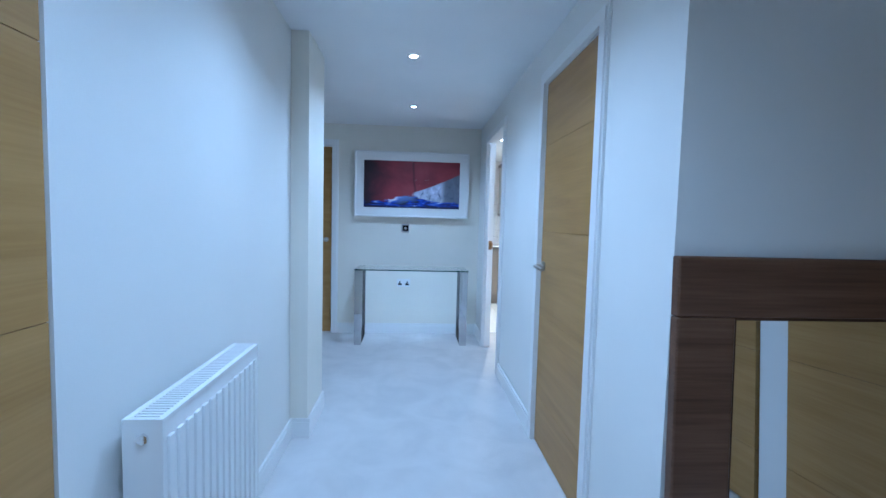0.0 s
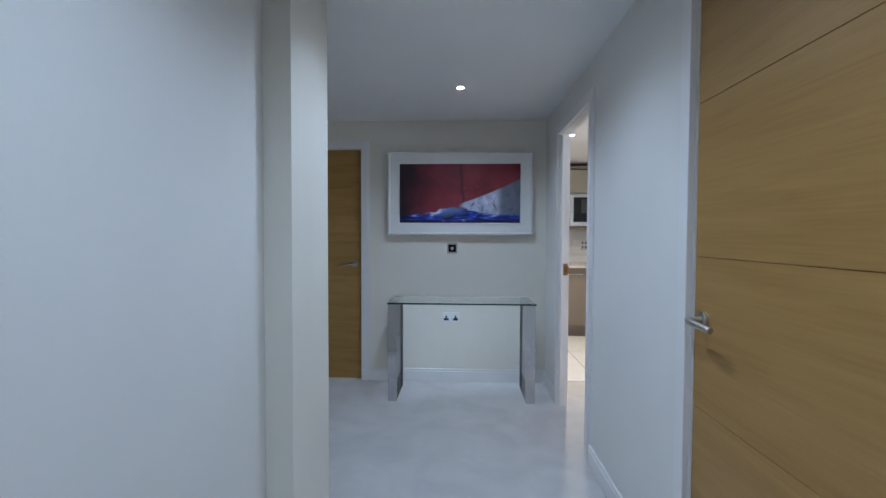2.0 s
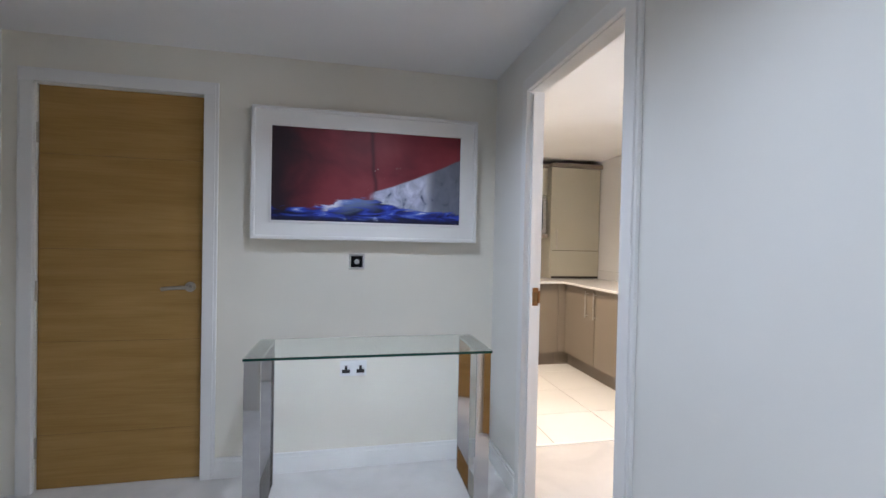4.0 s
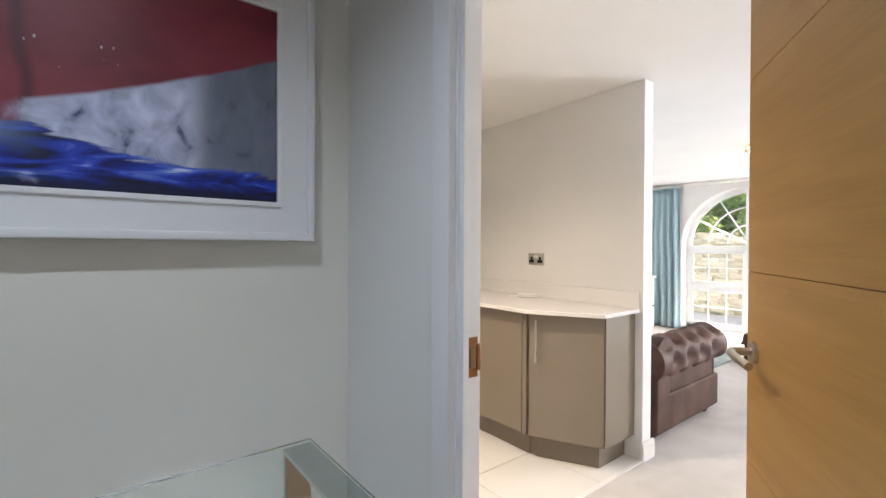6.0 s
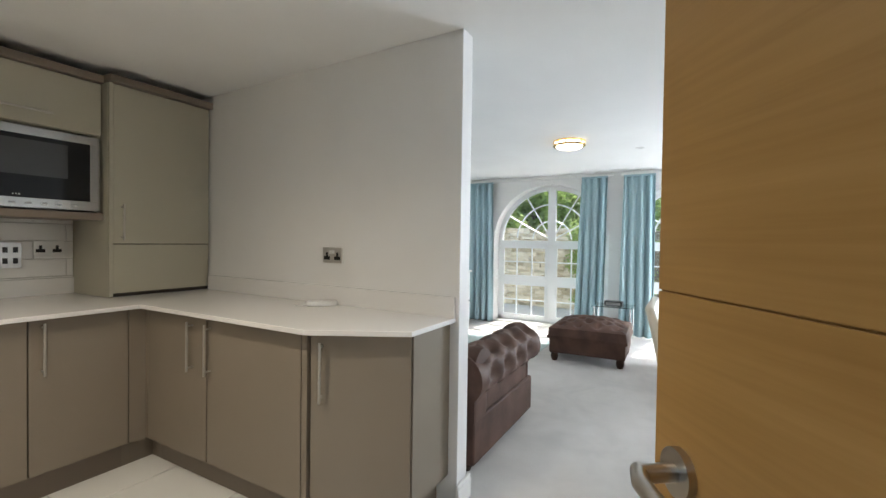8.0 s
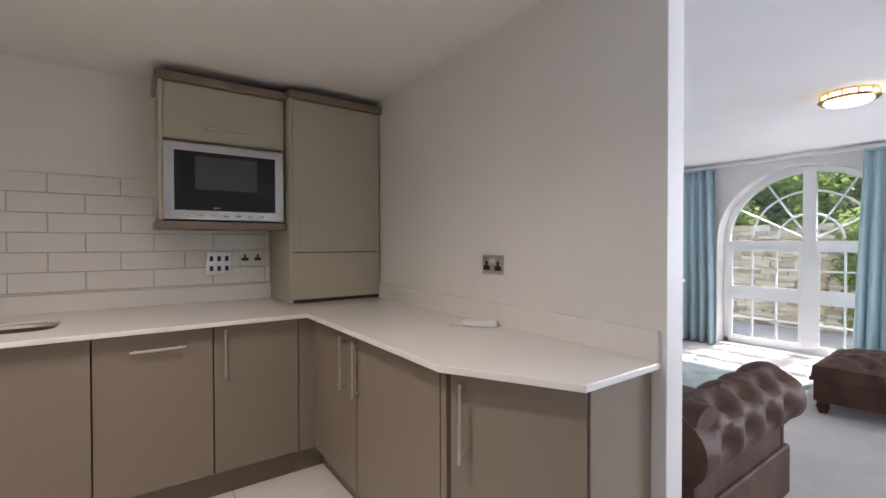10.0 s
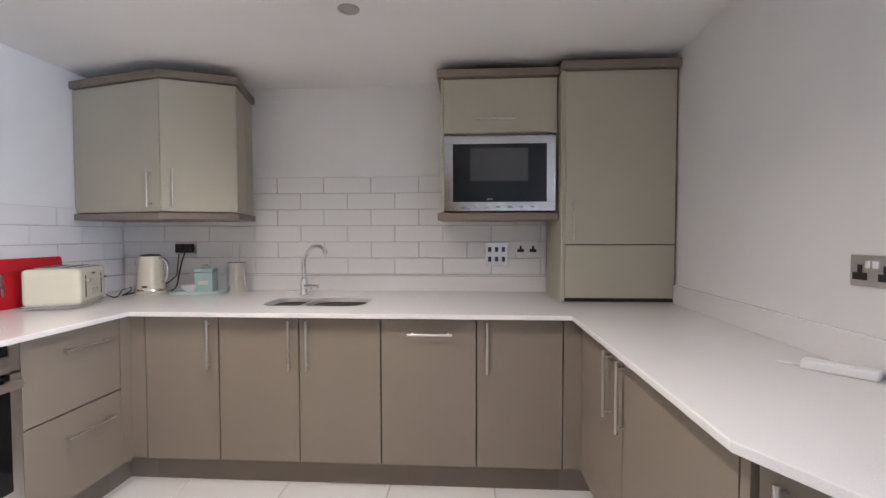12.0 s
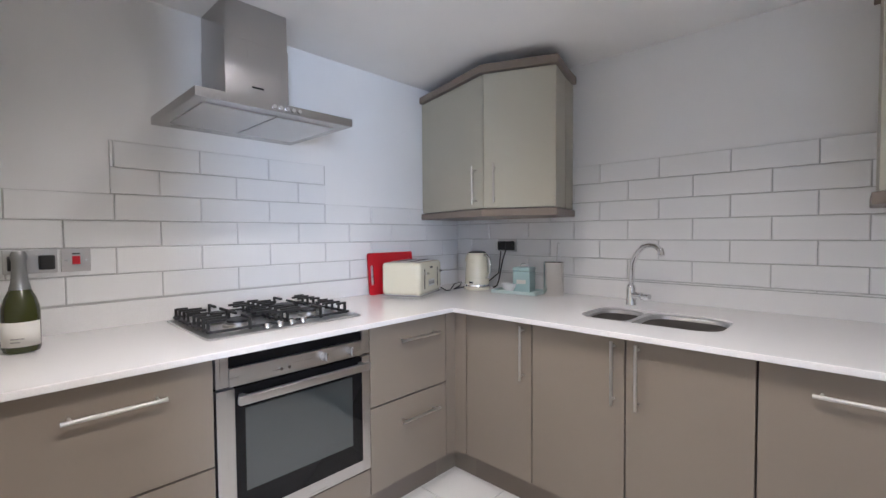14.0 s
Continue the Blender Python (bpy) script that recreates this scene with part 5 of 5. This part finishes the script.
part("rear_bar", tube([(-0.2, -0.24, 0.014), (0.2, -0.24, 0.014)], 0.0125, 12), CHROME, ch, "", True)

dt = thing("dining_table", "glass dining table with a chrome frame", "table", (4.1, 3.0, 0))
part("tabletop", boxes((-0.45, 0.45, -0.75, 0.6, 0.735, 0.747), bevel=0.002), TGLASS, dt, "clear glass top")
for x in (-0.4, 0.4):
    for y in (-0.7, 0.55):
        part("leg", boxes((x - 0.03, x + 0.03, y - 0.03, y + 0.03, 0, 0.734), bevel=0.003), CHROME, dt)

st = thing("side_table", "small glass side table between the curtains", "table", (7.72, 4.92, 0))
part("tabletop", boxes((-0.2, 0.2, -0.25, 0.25, 0.44, 0.45), bevel=0.001), TGLASS, st, "clear glass top")
part("shelf", boxes((-0.17, 0.17, -0.22, 0.22, 0.16, 0.168)), TGLASS, st)
for x in (-0.17, 0.17):
    for y in (-0.22, 0.22):
        part("leg", cyl(bmesh.new(), (x, y, 0), (x, y, 0.439), 0.011, 12), CHROME, st)
bx = thing("radio", "small black box on the glass side table", "radio", (7.72, 4.92, 0.4505))
part("body", boxes((-0.07, 0.07, -0.11, 0.11, 0, 0.055), bevel=0.006), BLACK, bx)
part("grille", boxes((-0.072, -0.0695, -0.09, 0.09, 0.01, 0.045)), GREYINK, bx)

rug = thing("rug", "pale blue patterned rug on the carpet by the window", "rug")
part("rug_body", boxes((5.3, 7.1, 5.55, 6.9, 0.001, 0.014), bevel=0.004), RUG, rug)

sb = thing("sideboard", "white painted sideboard with drawers and doors and dark knobs", "sideboard", (6.85, 7.18, 0), 0)
part("body", boxes((-0.75, 0.75, -0.2, 0.2, 0.06, 0.80), bevel=0.003), TRIM, sb)
part("top", boxes((-0.78, 0.78, -0.23, 0.22, 0.801, 0.83), bevel=0.005), TRIM, sb)
for k in range(3):
    x0 = -0.73 + k * 0.49
    f_ = part("drawer_front", boxes((x0, x0 + 0.48, -0.217, -0.201, 0.6, 0.785), bevel=0.003), TRIM, sb)
    part("knob", moved(lathe([(0, 0), (0.008, 0), (0.016, 0.015), (0.012, 0.024), (0, 0.025)], 16), Matrix.Translation((x0 + 0.24, -0.217, 0.69)) @ Matrix.Rotation(radians(90), 4, "X")), BLACK, f_, "", True)
    g_ = part("door", boxes((x0, x0 + 0.48, -0.217, -0.201, 0.08, 0.585), bevel=0.003), TRIM, sb)
    part("knob", moved(lathe([(0, 0), (0.008, 0), (0.016, 0.015), (0.012, 0.024), (0, 0.025)], 16), Matrix.Translation((x0 + 0.42, -0.217, 0.38)) @ Matrix.Rotation(radians(90), 4, "X")), BLACK, g_, "", True)
for x in (-0.72, 0.72):
    for y in (-0.17, 0.17):
        part("foot", boxes((x - 0.03, x + 0.03, y - 0.03, y + 0.03, 0, 0.06)), TRIM, sb)

# ---- small kitchen things ----
usb = thing("socket_panel", "brushed steel six-way socket panel on the tiled wall", "socket", (2.548, YS - 0.013, 1.146))
part("plate", boxes((-0.073, 0.073, -0.008, 0, -0.075, 0.075), bevel=0.003), STEEL, usb)
for r in range(2):
    for k in range(3):
        part("port", boxes((-0.045 + 0.045 * k - 0.011, -0.045 + 0.045 * k + 0.011, -0.0105, -0.0075, -0.032 + 0.064 * r - 0.016, -0.032 + 0.064 * r + 0.016), bevel=0.001), BLACK, usb, "black port")
socket("wall_socket", "white and steel double power socket on the tiled wall", (2.745, YS - 0.013, 1.187), 0, 0.147, 0.087, WHITEP, [(-0.04, -0.008), (0.04, -0.008)], 2)
cs = thing("cooker_switch", "steel cooker switch plate with a red rocker on the tiles", "switch", (XH + 0.013, 5.292, 1.178), 90)
part("plate", boxes((-0.044, 0.044, -0.008, 0, -0.044, 0.044), bevel=0.003), STEEL, cs)
part("rocker", boxes((-0.012, 0.012, -0.013, -0.008, -0.016, 0.016), bevel=0.002), RED, cs, "red rocker switch")
part("neon", boxes((-0.012, 0.012, -0.0095, -0.0075, 0.022, 0.027)), BLACK, cs)
for x in (-0.03, 0.03):
    part("screw", cyl(bmesh.new(), (x, -0.008, 0), (x, -0.0095, 0), 0.004, 10), CHROME, cs)
s2 = socket("wall_socket", "steel double power socket with black plugs on the tiles", (XH + 0.013, 5.165, 1.178), 90, 0.147, 0.087, STEEL, [], 0)
for x in (-0.04, 0.042):
    part("plug", boxes((x - 0.022, x + 0.022, -0.045, -0.008, -0.03, 0.022), bevel=0.006), BLACK, s2, "black mains plug")
ks = socket("wall_socket", "double power socket with a black plug behind the kettle", (0.43, YS - 0.013, 1.19), 0, 0.147, 0.087, STEEL, [(-0.04, -0.008)], 1)
for x in (-0.028, 0.034):
    part("plug", boxes((x - 0.026, x + 0.026, -0.045, -0.008, -0.034, 0.026), bevel=0.006), BLACK, ks, "black mains plug")

btl = thing("wine_bottle", "dark green sparkling wine bottle with a white label", "bottle", (0.215, 5.125, WT))
part("glass", lathe([(0, 0.006), (0.03, 0.0), (0.044, 0.003), (0.0475, 0.014), (0.0475, 0.125), (0.046, 0.145), (0.038, 0.175), (0.027, 0.2), (0.0205, 0.225), (0.0185, 0.25)], 36), BOTTLE, btl, "dark green glass", True)
part("foil", lathe([(0.0275, 0.2), (0.0215, 0.225), (0.0195, 0.25), (0.0175, 0.29), (0.0205, 0.297), (0.0205, 0.31), (0.0165, 0.322), (0, 0.324)], 28), FOIL, btl, "grey foil neck", True)
bm = bmesh.new()
vs = []
for k in range(17):
    a = radians(-80 + 160 * k / 16 - 15)
    vs.append([bm.verts.new((0.0481 * math.cos(a), 0.0481 * math.sin(a), z)) for z in (0.022, 0.1)])
for a, b in zip(vs, vs[1:]):
    bm.faces.new((a[0], b[0], b[1], a[1]))
lb = part("label", bm, PAPER, btl, "white paper label", True)
th = lb.modifiers.new("thick", "SOLIDIFY")
th.thickness = 0.0004
for z, w in ((0.046, 0.5), (0.036, 0.35)):
    bm = bmesh.new()
    vs = []
    for k in range(7):
        a = radians(-15 - 20 + 40 * w * 2 * k / 6)
        vs.append([bm.verts.new((0.0487 * math.cos(a), 0.0487 * math.sin(a), zz)) for zz in (z, z + 0.004)])
    for a, b in zip(vs, vs[1:]):
        bm.faces.new((a[0], b[0], b[1], a[1]))
    part("print_line", bm, GREYINK, lb)

brd = thing("chopping_board", "red plastic chopping board leaning on the tiled wall", "chopping board", (0.03, 6.64, WT))
lean = Matrix.Rotation(radians(-5), 4, "Y")
bm = outline([(x, y) for x, y in rrect(0.0, 0.36, 0.0, 0.255, 0.015, 4)], 0, 0.009, rrect(0.016, 0.04, 0.06, 0.18, 0.011, 4))
m = Matrix(((0, 0, 1, 0), (1, 0, 0, 0), (0, 1, 0, 0), (0, 0, 0, 1)))
part("board", moved(moved(bm, m), lean), RED, brd)

tst = thing("toaster", "cream enamelled four-slice toaster with chrome trim", "toaster", (0.195, 6.845, WT), 24)
part("body", boxes((-0.12, 0.12, -0.18, 0.18, 0.018, 0.205), bevel=0.035, seg=5), CREAM, tst, "glossy cream enamel body", True)
part("base_trim", boxes((-0.122, 0.122, -0.182, 0.182, 0.006, 0.022), bevel=0.007, seg=3), CHROME, tst, "chrome base band", True)
tp = part("top_plate", boxes((-0.085, 0.085, -0.13, 0.13, 0.203, 0.209), bevel=0.002), STEEL, tst, "steel top plate")
for x in (-0.045, 0.045):
    for y in (-0.065, 0.065):
        part("bread_slot", boxes((x - 0.016, x + 0.016, y - 0.058, y + 0.058, 0.2085, 0.2105)), BLACK, tp)
for y in (-0.105, 0.105):
    part("lever_slot", boxes((0.1195, 0.1215, y - 0.005, y + 0.005, 0.05, 0.165)), BLACK, tst)
    part("lever", boxes((0.12, 0.142, y - 0.022, y + 0.022, 0.135, 0.148), bevel=0.004), CHROME, tst)
part("control_panel", boxes((0.1195, 0.1225, -0.045, 0.045, 0.06, 0.10), bevel=0.001), STEEL, tst)
for k in range(4):
    part("button", boxes((0.1222, 0.125, -0.038 + 0.022 * k, -0.024 + 0.022 * k, 0.07, 0.09), bevel=0.001), GREYINK, tst)
part("badge", boxes((0.1195, 0.1222, -0.02, 0.02, 0.165, 0.176), bevel=0.001), BLACK, tst)
for x in (-0.09, 0.09):
    for y in (-0.13, 0.13):
        part("foot", cyl(bmesh.new(), (x, y, 0), (x, y, 0.008), 0.012, 12), BLACK, tst)

ket = thing("kettle", "cream enamelled electric kettle with a chrome handle", "kettle", (0.32, 7.31, WT))
part("base", lathe([(0, 0), (0.085, 0), (0.088, 0.008), (0.082, 0.02), (0, 0.02)], 32), CREAM, ket, "", True)
part("body", lathe([(0, 0.021), (0.08, 0.021), (0.082, 0.035), (0.078, 0.1), (0.07, 0.19), (0.063, 0.236), (0.058, 0.241)], 36), CREAM, ket, "glossy cream enamel body", True)
part("lid", lathe([(0.058, 0.241), (0.057, 0.247), (0.04, 0.252), (0, 0.254)], 30), BLACK, ket, "", True)
part("collar", lathe([(0.081, 0.021), (0.084, 0.024), (0.083, 0.034), (0.08, 0.036)], 32), CHROME, ket, "", True)
part("spout", moved(boxes((-0.03, 0.03, -0.02, 0.02, -0.03, 0.03), bevel=0.014, seg=3), Matrix.Translation((-0.058, 0.0, 0.2)) @ Matrix.Rotation(radians(25), 4, "Y")), CREAM, ket, "", True)
part("handle", tube([(0.055, -0.005, 0.222), (0.09, -0.01, 0.228), (0.115, -0.012, 0.205), (0.12, -0.013, 0.16), (0.115, -0.012, 0.11), (0.1, -0.01, 0.085), (0.076, -0.006, 0.08)], 0.0085, 12), CHROME, ket, "polished chrome handle", True)
part("badge", boxes((0.0, 0.03, -0.084, -0.079, 0.045, 0.056), bevel=0.001), BLACK, ket)
kc = thing("kettle_cable", "black kettle cable from the wall plug", "cable")
part("cord", tube([(0.455, 7.45, 1.16), (0.452, 7.42, 1.10), (0.448, 7.40, 1.03), (0.44, 7.39, 0.96), (0.425, 7.39, 0.925), (0.40, 7.385, 0.909)], 0.0042, 8), BLACK, kc, "", True)
tcb = thing("toaster_cable", "black toaster cable looped on the worktop", "cable")
part("cord", tube([(0.255, 7.03, 0.93), (0.262, 7.07, 0.908), (0.25, 7.12, 0.905), (0.22, 7.17, 0.915), (0.2, 7.22, 0.935), (0.225, 7.26, 0.945), (0.25, 7.22, 0.925), (0.245, 7.16, 0.906), (0.225, 7.2, 0.905), (0.215, 7.3, 0.906), (0.28, 7.43, 0.907), (0.38, 7.47, 1.0), (0.402, 7.465, 1.15)], 0.004, 8), BLACK, tcb, "", True)

tray = thing("tray", "duck-egg blue tray on the worktop", "tray", (0.64, 7.33, WT), 6)
part("base", boxes((-0.15, 0.15, -0.09, 0.09, 0.001, 0.008), bevel=0.003), PALEDUCK, tray)
part("rim", boxes((-0.15, 0.15, -0.09, -0.083, 0.008, 0.02), (-0.15, 0.15, 0.083, 0.09, 0.008, 0.02), (-0.15, -0.143, -0.083, 0.083, 0.008, 0.02), (0.143, 0.15, -0.083, 0.083, 0.008, 0.02), bevel=0.002), PALEDUCK, tray)
cad = thing("storage_tin", "square duck-egg blue storage tin with a wire handle", "tin", (0.655, 7.36, WT + 0.0085), 12)
part("body", boxes((-0.055, 0.055, -0.05, 0.05, 0, 0.125), bevel=0.008, seg=3), DUCK, cad, "", True)
part("lid", boxes((-0.057, 0.057, -0.052, 0.052, 0.126, 0.15), bevel=0.012, seg=3), DUCK, cad, "", True)
part("lid_handle", tube([(-0.022, 0, 0.15), (-0.022, 0, 0.165), (-0.01, 0, 0.172), (0.01, 0, 0.172), (0.022, 0, 0.165), (0.022, 0, 0.15)], 0.003, 8), CHROME, cad, "", True)
part("label_plate", boxes((-0.03, 0.03, -0.0525, -0.0505, 0.05, 0.075)), PAPER, cad)
bw = thing("bowl", "small white china bowl on the tray", "bowl", (0.60, 7.275, WT + 0.0085))
part("shell", lathe([(0, 0.0), (0.022, 0.0), (0.024, 0.006), (0.042, 0.03), (0.047, 0.052), (0.044, 0.052), (0.038, 0.03), (0.02, 0.01), (0, 0.009)], 30), WHITEP, bw, "", True)
can_ = thing("utensil_pot", "brushed steel utensil pot", "utensil pot", (0.865, 7.35, WT))
part("pot", lathe([(0, 0), (0.056, 0), (0.058, 0.004), (0.058, 0.194), (0.0605, 0.198), (0.056, 0.198), (0.055, 0.006), (0, 0.006)], 36), POTSTEEL, can_, "", True)
ut = thing("kitchen_utensil", "steel cooking utensil standing in the pot", "utensil", (0.868, 7.36, WT + 0.0065))
part("handle", tube([(0, 0, 0), (0.008, 0.004, 0.15), (0.012, 0.006, 0.28)], 0.004, 8), STEEL, ut, "", True)
part("hook", tube([(0.012, 0.006, 0.28), (0.012, 0.006, 0.30), (0.02, 0.006, 0.306), (0.026, 0.006, 0.298)], 0.003, 8), STEEL, ut, "", True)
rem = thing("remote_control", "white remote control lying on the peninsula worktop", "remote control", (3.36, 5.84, WT), -48)
part("body", boxes((-0.08, 0.08, -0.025, 0.025, 0.0005, 0.026), bevel=0.009, seg=3), WHITEP, rem, "", True)
part("button", boxes((0.0, 0.04, -0.01, 0.01, 0.0258, 0.0275), bevel=0.0005), WHITEP, rem)
part("cable", tube([(-0.08, 0, 0.008), (-0.10, 0.004, 0.004), (-0.125, -0.004, 0.003), (-0.14, 0.004, 0.003)], 0.0025, 6), WHITEP, rem)

# ---- garden behind the windows ----
gw = thing("garden_wall", "rough dry-stone retaining wall of honey-coloured blocks", "garden wall", (10.5, 0, -0.15))
part("core", boxes((0.12, 0.5, -2.0, 10.5, 0, 1.72)), SOIL, gw, "dark earth between the stones")
stones = []
rs = random.Random(4)
for k in range(8):
    bm = boxes((-0.12, 0.1, -0.5, 0.5, -0.5, 0.5))
    bmesh.ops.subdivide_edges(bm, edges=list(bm.edges), cuts=1, use_grid_fill=True)
    for v in bm.verts:
        v.co += Vector((rs.uniform(-0.025, 0.025), rs.uniform(-0.05, 0.05), rs.uniform(-0.07, 0.07)))
    me = bpy.data.meshes.new("stone")
    bm.to_mesh(me)
    bm.free()
    me.materials.append(STONE)
    stones.append(me)
z = 0.0
while z < 1.7:
    h = rs.uniform(0.065, 0.12)
    y = 5.35 + rs.uniform(0, 0.2)
    while y < 8.75:
        w = rs.uniform(0.13, 0.38)
        ob = new("stone", stones[rs.randrange(8)])
        ob.parent = gw
        ob.location = (0.1 + rs.uniform(-0.03, 0.03), y + w / 2, z + h / 2)
        ob.scale = (1, w * 0.97, h * 0.95)
        y += w
    z += h


def leaves(name, label, category, boxes_, count, size, seed, kind="stuff"):
    """A mass of small folded leaves spread unevenly through ellipsoid clumps."""
    r = random.Random(seed)
    vs, fs = [], []
    clumps = []
    for x0, x1, y0, y1, z0, z1, n in boxes_:
        for _ in range(n):
            clumps.append((r.uniform(x0, x1), r.uniform(y0, y1), r.uniform(z0, z1), r.uniform(0.18, 0.42)))
    for _ in range(count):
        cx, cy, cz, rad_ = clumps[r.randrange(len(clumps))]
        d = Vector((r.gauss(0, 1), r.gauss(0, 1), r.gauss(0, 1))).normalized() * rad_ * r.random() ** 0.4
        c = Vector((cx, cy, cz)) + d
        t1 = Vector((r.gauss(0, 1), r.gauss(0, 1), r.gauss(0, 0.6))).normalized()
        t2 = t1.cross(Vector((r.gauss(0, 1), r.gauss(0, 1), r.gauss(0, 1)))).normalized()
        s = size * r.uniform(0.6, 1.4)
        k = len(vs)
        vs += [tuple(c), tuple(c + t1 * s * 0.5 + t2 * s * 0.3), tuple(c + t1 * s), tuple(c + t1 * s * 0.5 - t2 * s * 0.3)]
        fs.append((k, k + 1, k + 2, k + 3))
    me = bpy.data.meshes.new(name)
    me.from_pydata(vs, [], fs)
    me.materials.append(LEAF)
    return tagged(new(name, me), label, category, "", kind)


leaves("hedge", "clipped green shrub against the garden wall", "hedge", [(10.1, 10.45, 5.35, 5.95, 0.0, 1.6, 26)], 6000, 0.06, 1)
leaves("bank_planting", "dense sunlit shrubs on the bank above the garden wall", "shrubs", [(10.6, 13.0, -3, 11, 1.5, 2.6, 220), (12.9, 14.6, -4, 12, 2.4, 4.3, 170), (14.4, 15.6, -4, 13, 4.0, 6.3, 110)], 90000, 0.11, 2)
leaves("lower_planting", "shaded green planting outside the second window", "shrubs", [(10.2, 10.9, -1.5, 4.7, -0.1, 2.1, 70)], 14000, 0.08, 3)
setting("bank", boxes((11.0, 13.6, -20, 30, -0.2, 1.5), (13.6, 15.0, -20, 30, -0.2, 3.4), (15.0, 40, -20, 30, -0.2, 6.0)), SOIL, "dark earth bank behind the garden wall", "ground")
for n_, (tx, ty, th_) in enumerate(((13.2, 7.6, 5.0), (13.6, 4.0, 5.5), (13.0, 1.5, 5.0))):
    tr = thing("tree", "slender garden tree with a dark trunk on the bank", "tree", (tx, ty, 1.45), group="garden trees")
    part("trunk", tube([(0, 0, 0), (0.05, 0.04, th_ * 0.25), (-0.02, 0.08, th_ * 0.5), (0.06, 0.02, th_ * 0.75)], 0.09, 10), BARK, tr, "", True)
    for k in range(5):
        a = k * 1.3 + n_
        part("limb", tube([(0.0, 0.05, 1.0 + 0.5 * k), (0.5 * math.cos(a), 0.5 * math.sin(a), 1.6 + 0.5 * k), (0.9 * math.cos(a), 0.9 * math.sin(a), 2.1 + 0.5 * k)], 0.03, 7), BARK, tr, "", True)
    cr = leaves("crown", "", "", [(-1.0, 1.0, -1.0, 1.0, 1.6, 4.4, 34)], 6000, 0.09, 20 + n_, "")
    cr.parent = tr

# ---- tiles ----
TW, TH, TP = 0.3205, 0.1085, 0.0015
tile_meshes = {}


def tile_mesh(w, h, t=0.008):
    key = (round(w, 3), round(h, 3), t)
    if key not in tile_meshes:
        bm = boxes((-w / 2, w / 2, -t, 0, -h / 2, h / 2))
        front = [f for f in bm.faces if f.normal.y < -0.9]
        bmesh.ops.bevel(bm, geom=[e for f in front for e in f.edges], offset=0.003, segments=1, affect="EDGES")
        me = bpy.data.meshes.new("tile")
        bm.to_mesh(me)
        bm.free()
        me.materials.append(METRO)
        tile_meshes[key] = me
    return tile_meshes[key]


def tiled(name, label, a0, a1, ztop, zbot, at, turn, first):
    """Rows of glazed wall tiles in running bond from a0 to a1 along the wall, in the wall's own frame."""
    wall = thing(name, label, "wall tiles", at, turn)
    tagged(wall, kind="structure")
    part("grout", boxes((a0, a1, -0.004, -0.0005, zbot, ztop)), GROUT, wall, "grey tile grout")
    row, z = 0, ztop
    while z > zbot + 0.01:
        h = min(TH, z - zbot)
        x = first + (TW / 2 if row % 2 else 0)
        while x > a0:
            x -= TW
        while x < a1 - 0.005:
            l, r = max(x, a0), min(x + TW, a1)
            if r - l > 0.012:
                ob = new("tile", tile_mesh(r - l - TP * 2, h - TP * 2))
                ob.parent = wall
                ob.location = ((l + r) / 2, -0.004, z - h / 2)
            x += TW
        z -= TH
        row += 1


tiled("tiles_sink_wall", "white glazed brick tiles behind the sink", 0.013, XP - XH - 0.56, 1.663, 1.0, (XH, YS, 0), 0, 1.072 - XH)
tiled("tiles_hob_wall", "white glazed brick tiles behind the hob", 0.0, YS - YK - 0.015, 1.44, 1.0, (XH, YK + 0.005, 0), 90, 5.739 - YK - 0.005)
tiled("tiles_hood_panel", "white glazed brick tiles in a raised panel under the hood", 5.406, 6.387, 1.656, 1.44, (XH, 0, 0), 90, 5.739)

floor_me = {}
for i in range(-3, 8):
    for j in range(-4, 4):
        x0, x1 = 0.913 + 0.527 * i, 0.913 + 0.527 * (i + 1)
        y0, y1 = 6.527 + 0.509 * j, 6.527 + 0.509 * (j + 1)
        x0, x1, y0, y1 = max(x0, XH), min(x1, XP), max(y0, YP), min(y1, YS)
        if x1 - x0 < 0.02 or y1 - y0 < 0.02:
            continue
        if y0 < YK:
            if x1 < 1.62:
                continue
            x0 = max(x0, 1.61)
        key = (round(x1 - x0, 3), round(y1 - y0, 3))
        if key not in floor_me:
            w, d = key[0] / 2 - 0.0028, key[1] / 2 - 0.0028
            bm = boxes((-w, w, -d, d, -0.008, 0.0), bevel=0.001, seg=1)
            me = bpy.data.meshes.new("floor_tile")
            bm.to_mesh(me)
            bm.free()
            me.materials.append(TILE)
            floor_me[key] = me
        ob = new("floor_tile", floor_me[key])
        ob.parent = bpy.data.objects["floor_kitchen"]
        ob.location = ((x0 + x1) / 2, (y0 + y1) / 2, 0.0)
